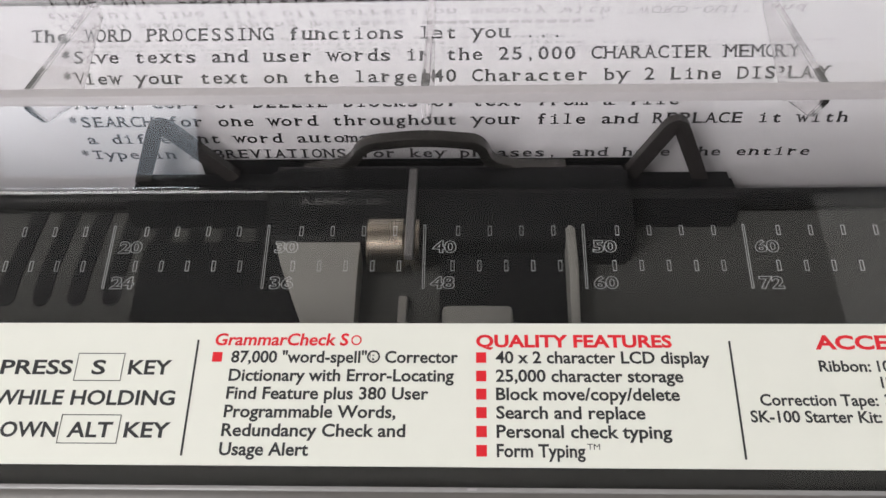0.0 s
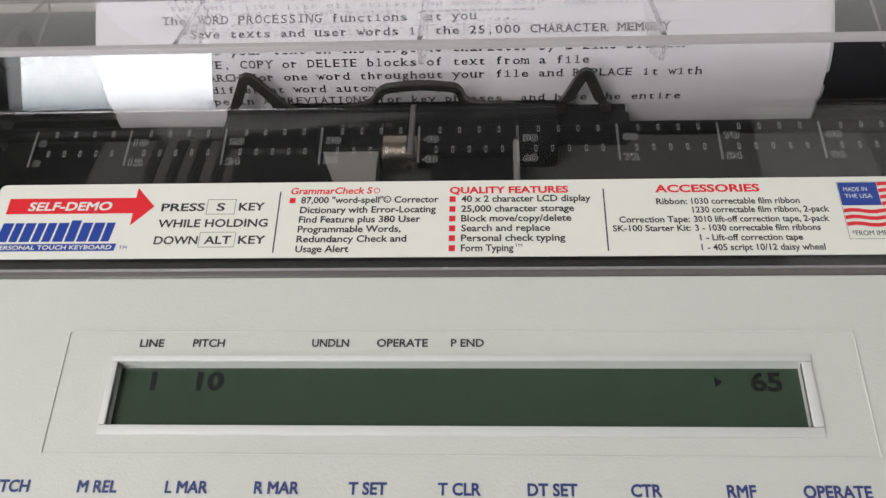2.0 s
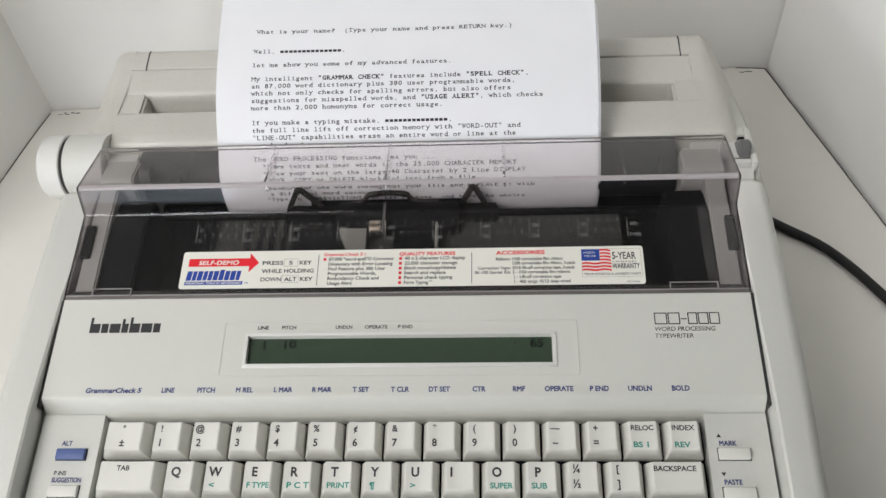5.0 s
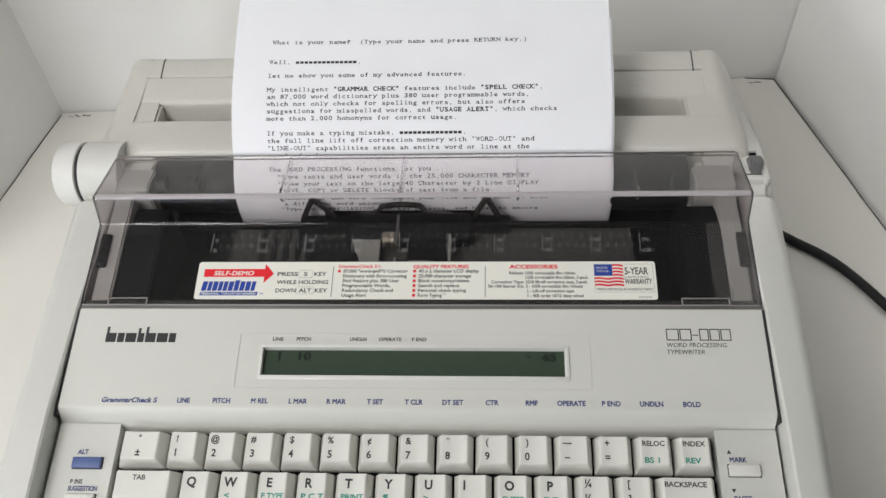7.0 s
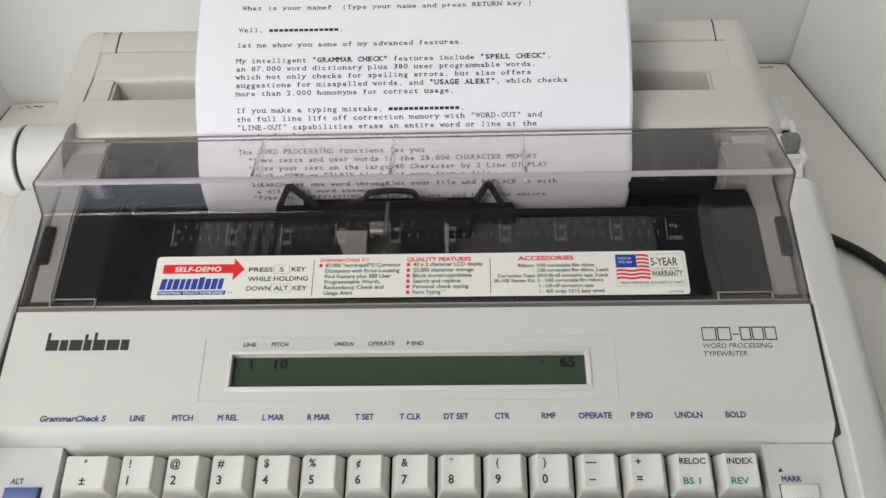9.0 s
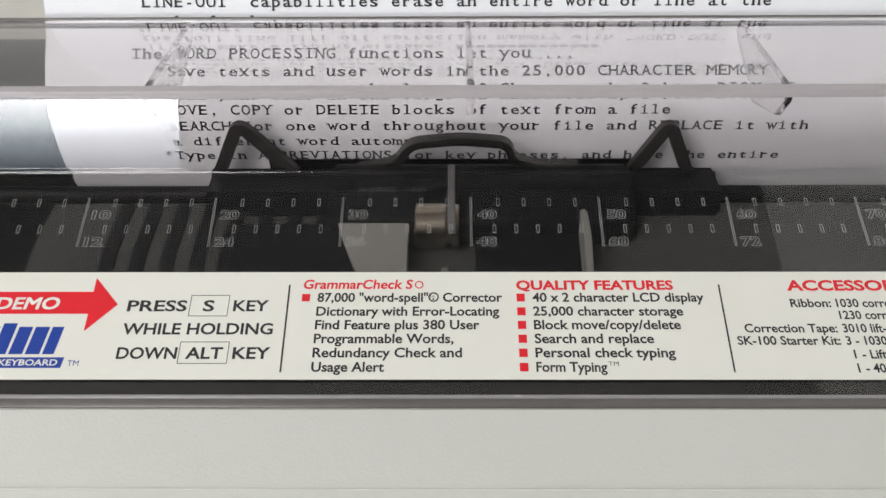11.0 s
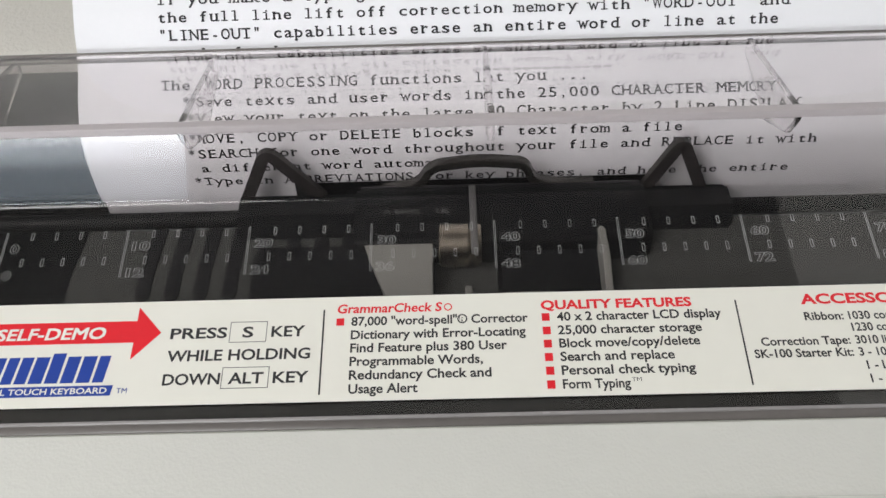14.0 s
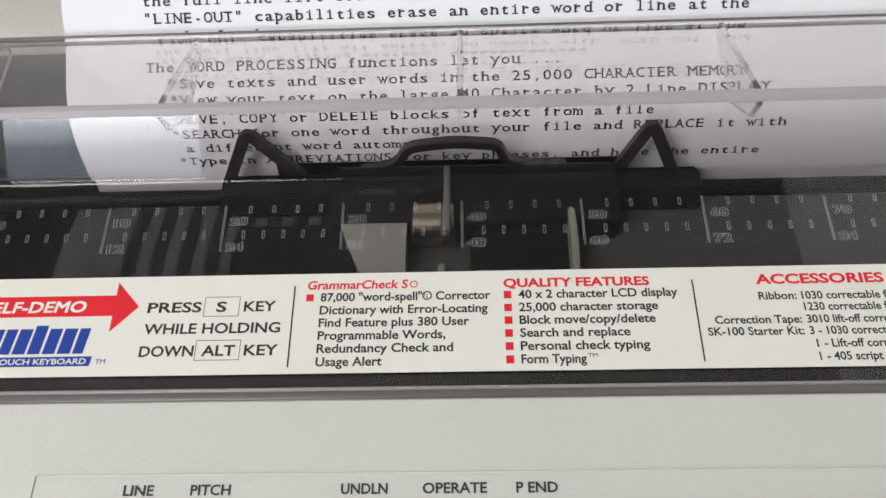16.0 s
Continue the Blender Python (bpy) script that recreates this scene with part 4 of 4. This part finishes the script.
def strap(points, half, y0, y1, material, name, parent, label="", turn=0.003):
    """A flat bent strap that follows points in x, z."""
    bm = bmesh.new()
    pts = arc_path(points, turn, 6)
    up, dn = offset_path(pts, -half), offset_path(pts, half)
    ring = up + dn[::-1]
    a = [bm.verts.new((p[0], y0, p[1])) for p in ring]
    b = [bm.verts.new((p[0], y1, p[1])) for p in ring]
    n, h = len(ring), len(up)
    for i in range(n):
        bm.faces.new((a[i], a[(i + 1) % n], b[(i + 1) % n], b[i]))
    for i in range(h - 1):
        bm.faces.new((a[i], a[i + 1], a[n - 2 - i], a[n - 1 - i]))
        bm.faces.new((b[i], b[i + 1], b[n - 2 - i], b[n - 1 - i]))
    bmesh.ops.recalc_face_normals(bm, faces=bm.faces)
    return part(name, bm, material, parent, label)


strap([(-0.0605, 0.0985), (-0.0528, 0.1148), (-0.0410, 0.0995)], 0.0015, 0.0308, 0.0326, M_GUIDE, "paper_guide", carriage, "smoky triangular paper guide")
strap([(0.0385, 0.0985), (0.0463, 0.1148), (0.0540, 0.0975)], 0.0015, 0.0308, 0.0326, M_GUIDE, "paper_guide", carriage, "smoky triangular paper guide")
strap([(-0.0260, 0.1020), (-0.0165, 0.1042), (-0.0135, 0.1098), (-0.0020, 0.1112), (0.0092, 0.1100), (0.0108, 0.1050), (0.0165, 0.1030), (0.0260, 0.1030)], 0.0010, 0.0292, 0.0318, M_WIRE, "wire_loop", carriage, "dark polished wheel release loop", turn=0.0042)
bm = bmesh.new()
lathe(bm, [(-0.0120, 0.0048), (-0.0117, 0.0052), (-0.0052, 0.0052), (-0.0049, 0.0040), (-0.0040, 0.0040), (-0.0038, 0.0050), (-0.0022, 0.0050), (-0.0020, 0.0042)], (0, 0.0125, 0.1000), 40)
part("solenoid", bm, M_STEEL, carriage, "brushed metal hammer cylinder")
bm = bmesh.new()
box(bm, -0.0046, -0.0030, 0.0050, 0.0275, 0.1045, 0.1060, bevel=0.0003)
part("hammer_arm", bm, M_LEVERDARK, carriage)
bm = bmesh.new()
prism(bm, arc_path([(0.0170, 0.1000), (0.0150, 0.1010), (0.0050, 0.1010), (-0.0060, 0.0985), (-0.0140, 0.0960), (-0.0140, 0.0925), (0.0170, 0.0960)], 0.002), -0.0300, -0.0135)
for v in bm.verts:
    if v.co.x < -0.02:
        v.co.x += max(0.0, 0.012 - v.co.y) * 0.42
part("ribbon_lever", bm, M_LEVER, carriage, "grey moulded ribbon lever")
bm = bmesh.new()
prism(bm, arc_path([(0.0150, 0.0960), (0.0150, 0.1035), (0.0060, 0.1040), (-0.0080, 0.0985), (-0.0080, 0.0940)], 0.002), 0.0250, 0.0266, bevel=0.0004)
part("grey_vane", bm, M_LEVER, carriage)
bm = bmesh.new()
box(bm, 0.0020, 0.0150, -0.0090, 0.0015, 0.0880, 0.0962, bevel=0.001)
box(bm, -0.0062, -0.0045, -0.0090, 0.0040, 0.0880, 0.0955, bevel=0.0004)
part("grey_block", bm, M_LEVER, carriage)
bm = bmesh.new()
lathe(bm, [(0.0, 0.0019), (0.0006, 0.0019), (0.0009, 0.0015)], (0, 0, 0), 20)
for k in (-1, 1):
    box(bm, 0.0009, 0.0011, 0.0003 * k - 0.0012 * (k < 0), 0.0003 * k + 0.0012 * (k > 0), -0.0011, 0.0011)
bm.transform(Matrix.Translation((0.0098, -0.0062, 0.0962)) @ Matrix.Rotation(radians(-90), 4, "Y"))
part("screw", bm, M_STEEL, carriage, "dull brass screw head")
wheel_print = Print(slope_plane(0.0190, 0.1049, 0.12), 0.00012)
wheel_print.text("A.ENG", -0.0250, 0, 0.0014, -0.0165).text("US", -0.0125, 0, 0.0014, -0.0095)
wheel_print.done("cartridge_print", M_LEVERDARK, carriage)

bm = bmesh.new()
prism(bm, [(0.0338, 0.0968), (0.0338, 0.1022), (0.0340, 0.1022), (0.0340, 0.0968)], -0.0480, 0.0420)
part("film_ribbon", bm, M_CARR, carriage, "glossy black film ribbon")

# ---- sheet of paper in the machine ----
STEP = 0.0015


def heading(s):
    """Slope of the sheet at s metres above the print line, in degrees."""
    knots = ((-0.020, 118), (0.0, 92), (0.006, 88), (0.014, 79), (0.026, 56), (0.040, 43), (0.060, 34), (0.085, 26), (0.110, 21), (0.140, 20), (0.2, 22))
    for (a, p), (b, q) in zip(knots, knots[1:]):
        if s <= b:
            return p + (q - p) * max(0.0, (s - a) / (b - a))
    return knots[-1][1]


CURVE = [(-0.022, 0.0, 0.0)]
y_, z_ = 0.0, 0.0
n_up = int((0.138 + 0.022) / STEP)
for i in range(n_up):
    s = -0.022 + STEP * (i + 0.5)
    y_ += math.cos(radians(heading(s))) * STEP
    z_ += math.sin(radians(heading(s))) * STEP
    CURVE.append((-0.022 + STEP * (i + 1), y_, z_))
i0 = round(0.022 / STEP)


def tuck(s):
    """How far the sheet is drawn down and back round the platen, behind the rear edge of the cover."""
    knots = ((-1.0, 0.0), (0.0, 0.0), (0.012, 0.0004), (0.020, 0.0012), (0.028, 0.0026), (0.0345, 0.0036), (0.037, 0.0035), (0.042, 0.0022), (0.052, 0.0011), (0.065, 0.0003), (0.080, 0.0), (1.0, 0.0))
    for (a, p), (b, q) in zip(knots, knots[1:]):
        if s <= b:
            return p + (q - p) * (s - a) / (b - a)
    return 0.0


CURVE = [(s, y - CURVE[i0][1] + 0.0362 + tuck(s), z - CURVE[i0][2] + 0.0985 - tuck(s)) for s, y, z in CURVE]


def on_sheet(x, s, lift=0.0):
    """The place on the sheet at x and s metres above the print line, with a slight bow."""
    k = min(max((s + 0.022) / STEP, 0), len(CURVE) - 1.001)
    i = int(k)
    a, b = CURVE[i], CURVE[i + 1]
    f = k - i
    w = radians(heading(s))
    bow = 0.0022 * max(0.0, (s - 0.05) / 0.09) * ((x - 0.008) / 0.108) ** 2
    d = lift + bow
    return (x, a[1] + (b[1] - a[1]) * f - math.sin(w) * d, a[2] + (b[2] - a[2]) * f + math.cos(w) * d)


def sheet(name, x0, x1, s0, s1, lift, thick, label):
    bm = bmesh.new()
    nx, ns = 12, int((s1 - s0) / 0.003)
    grid = {}
    for side in (0, 1):
        for i in range(nx + 1):
            for j in range(ns + 1):
                grid[side, i, j] = bm.verts.new(on_sheet(x0 + (x1 - x0) * i / nx, s0 + (s1 - s0) * j / ns, lift - thick * side))
    for i in range(nx):
        for j in range(ns):
            bm.faces.new([grid[0, a, b] for a, b in ((i, j), (i + 1, j), (i + 1, j + 1), (i, j + 1))])
            bm.faces.new([grid[1, a, b] for a, b in ((i, j), (i, j + 1), (i + 1, j + 1), (i + 1, j))])
    for i in range(nx):
        for j in (0, ns):
            bm.faces.new((grid[0, i, j], grid[0, i + 1, j], grid[1, i + 1, j], grid[1, i, j]))
    for j in range(ns):
        for i in (0, nx):
            bm.faces.new((grid[0, i, j], grid[0, i, j + 1], grid[1, i, j + 1], grid[1, i, j]))
    bmesh.ops.recalc_face_normals(bm, faces=bm.faces)
    return tagged(part(name, bm, M_PAPER, None, label), category="paper")


PX0, PX1 = -0.0992, 0.1166
page = sheet("sheet_of_paper", PX0, PX1, -0.021, 0.1375, 0.0, 0.0001, "white typed sheet of paper rolled into the typewriter")
sheet("backing_sheet", PX0 + 0.004, PX1 + 0.0012, -0.020, 0.118, -0.0010, 0.0001, "second white sheet behind the typed page")

# slabs that turn the plain letters into typewriter ones: places along the letter's width, at the foot and at the head
FOOT = {"i": "5", "l": "5", "h": "28", "n": "28", "m": "158", "r": "3", "f": "4", "k": "28", "p": "2", "q": "8", "d": "9", "u": "9", "a": "9", "A": "19", "H": "19", "I": "5", "N": "1", "M": "19",
        "T": "5", "P": "2", "F": "2", "R": "29", "K": "19", "X": "19", "Y": "5", "E": "2", "L": "2", "B": "2", "D": "2", "1": "5", "x": "28"}
HEAD = {"i": "4", "l": "4", "h": "2", "n": "2", "m": "1", "r": "2", "k": "2", "b": "2", "d": "8", "u": "28", "j": "5", "p": "2", "q": "8", "v": "19", "w": "19", "y": "19", "x": "28", "V": "19", "W": "19",
        "U": "19", "H": "19", "I": "5", "N": "19", "M": "19", "K": "19", "X": "19", "Y": "19", "L": "2", "P": "2", "E": "2", "F": "2", "B": "2", "D": "2", "R": "2"}
TALL = set("bdhkl") | set("ABCDEFGHIJKLMNOPQRSTUVWXYZ")
PITCH = 0.00254
TYPE_CAP = 0.0024
NARROW = set("Iil.,:;'!|*\"()1jtfr-")


def typed(text, s, x0, bold=(), bars=()):
    """One typed line, character by character, laid on the sheet at s; bars: words that stay plain bars."""
    vs, fs = [], []

    def put(pts, faces):
        o = len(vs)
        vs.extend(on_sheet(x, s + v, 0.00012) for x, v in pts)
        fs.extend(tuple(i + o for i in f) for f in faces)

    k = TYPE_CAP / cap_height()
    for i, ch in enumerate(text):
        if ch == " ":
            continue
        x = x0 + PITCH * i
        heavy = any(a <= i < b for a, b in bold)
        if any(a <= i < b for a, b in bars):
            put([(x + 0.0002, 0.0001), (x + 0.0022, 0.0001), (x + 0.0022, 0.0016), (x + 0.0002, 0.0016)], [(0, 1, 2, 3)])
            continue
        g, f, lo, hi = letters(ch, 0.036 if heavy else 0.013)
        w = (hi - lo) * k
        want = min(max(w * 1.2, 0.00185), 0.0021) if ch not in NARROW else min(w * (1.35 if ch in "tfrj" else 1.0), 0.0016)
        if ch in "mwMW":
            want = 0.0023
        kx = want / max(hi - lo, 1e-6)
        left = x + (PITCH - want) / 2
        put([(left + (p[0] - lo) * kx, p[1] * k) for p in g], f)
        th = 0.00034 if heavy else 0.00024
        half = 0.0008 if ch in "il1IT" else 0.00042
        top = TYPE_CAP if ch in TALL else TYPE_CAP * 0.76
        for row, y in ((FOOT.get(ch, ""), -TYPE_CAP * 0.3 if ch in "pq" else 0.0), (HEAD.get(ch, ""), top - th)):
            for c in row:
                cx = left + want * (int(c) - 1) / 8 if half < 0.0005 else x + PITCH / 2
                if row is not FOOT.get(ch, "") and ch in "il":
                    put([(cx - half, y), (cx, y), (cx, y + th), (cx - half, y + th)], [(0, 1, 2, 3)])
                else:
                    put([(cx - half, y), (cx + half, y), (cx + half, y + th), (cx - half, y + th)], [(0, 1, 2, 3)])
    me = bpy.data.meshes.new("typed_line")
    me.from_pydata(vs, [], fs)
    me.materials.append(M_BOLDTYPE if bold and bold[0] == (0, 99) else M_TYPE)
    ob = new("typed_line", me)
    ob.parent = page
    return ob


LINE = 0.004233
TX = -0.0790
LINES = [
    (24, 0.6, "What is your name?  (Type your name and press RETURN key.)", (), ()),
    (21, 0.2, "Well, knightlypicker,", (), ((6, 20),)),
    (19, 0, "let me show you some of my advanced features.", (), ()),
    (17, 0, "My intelligent \"GRAMMAR CHECK\" features include \"SPELL CHECK\",", ((15, 30), (48, 61)), ()),
    (16, 0, "an 87,000 word dictionary plus 380 user programmable words,", (), ()),
    (15, 0, "which not only checks for spelling errors, but also offers", (), ()),
    (14, 0, "suggestions for misspelled words, and \"USAGE ALERT\", which checks", ((38, 51),), ()),
    (13, 0, "more than 2,000 homonyms for correct usage.", (), ()),
    (11, 0, "If you make a typing mistake, knightlypicker,", (), ((30, 44),)),
    (10, 0, "the full line lift off correction memory with \"WORD-OUT\" and", (), ()),
    (9, 0, "\"LINE-OUT\" capabilities erase an entire word or line at the", (), ()),
    (8, 0, "touch of a key.", (), ()),
    (6, 0, "The WORD PROCESSING functions let you ...", (), ()),
    (5, 2, "*Save texts and user words in the 25,000 CHARACTER MEMORY", (), ()),
    (4, 2, "*View your text on the large 40 Character by 2 Line DISPLAY", (), ()),
    (3, 2, "*MOVE, COPY or DELETE blocks of text from a file", (), ()),
    (2, 2, "*SEARCH for one word throughout your file and REPLACE it with", (), ()),
    (1, 3, "a different word automatically", (), ()),
    (0, 2, "*Type in ABBREVIATIONS for key phrases, and have the entire", (), ()),
]
S0 = 0.0026
for n, indent, text, bold, bars in LINES:
    typed(text, S0 + n * LINE, TX + indent * PITCH, bold, bars)

# ---- scuffs where table and wall meet ----
rs = random.Random(4)
for x0, y0, n in ((-0.3080, 0.2385, 9), (0.262, 0.2700, 5)):
    bm = bmesh.new()
    for k in range(n):
        x, y = x0 + 0.0021 * k, y0 + rs.uniform(-0.0012, 0.0012)
        w, d = rs.uniform(0.0010, 0.0030), rs.uniform(0.0003, 0.0009)
        box(bm, x, x + w, y, y + d, 0.0002, 0.0005)
    tagged(part("scuff_mark", bm, M_SEAM, None, "dark scuffs along the table's back edge", flat=True), category="scuff", kind="stuff")

# ---- power cable on the table ----
bm = bmesh.new()
pts = [(0.205, 0.125, 0.03), (0.222, 0.121, 0.014), (0.240, 0.108, 0.0050), (0.2556, 0.0965, 0.0034), (0.2815, 0.0750, 0.0032), (0.304, 0.0405, 0.0032), (0.322, 0.000, 0.0032), (0.336, -0.06, 0.0032), (0.345, -0.16, 0.0032)]
fine = []
for i in range(len(pts) - 1):
    for k in range(5):
        a, b = Vector(pts[i]), Vector(pts[i + 1])
        p0, p3 = Vector(pts[max(i - 1, 0)]), Vector(pts[min(i + 2, len(pts) - 1)])
        t = k / 5
        fine.append(0.5 * ((2 * a) + (b - p0) * t + (2 * p0 - 5 * a + 4 * b - p3) * t * t + (3 * a - p0 - 3 * b + p3) * t ** 3))
tube(bm, fine + [Vector(pts[-1])], 0.0032, 12)
tagged(part("power_cable", bm, M_CABLE, None, "black rubber power cable lying on the table"), category="cable")
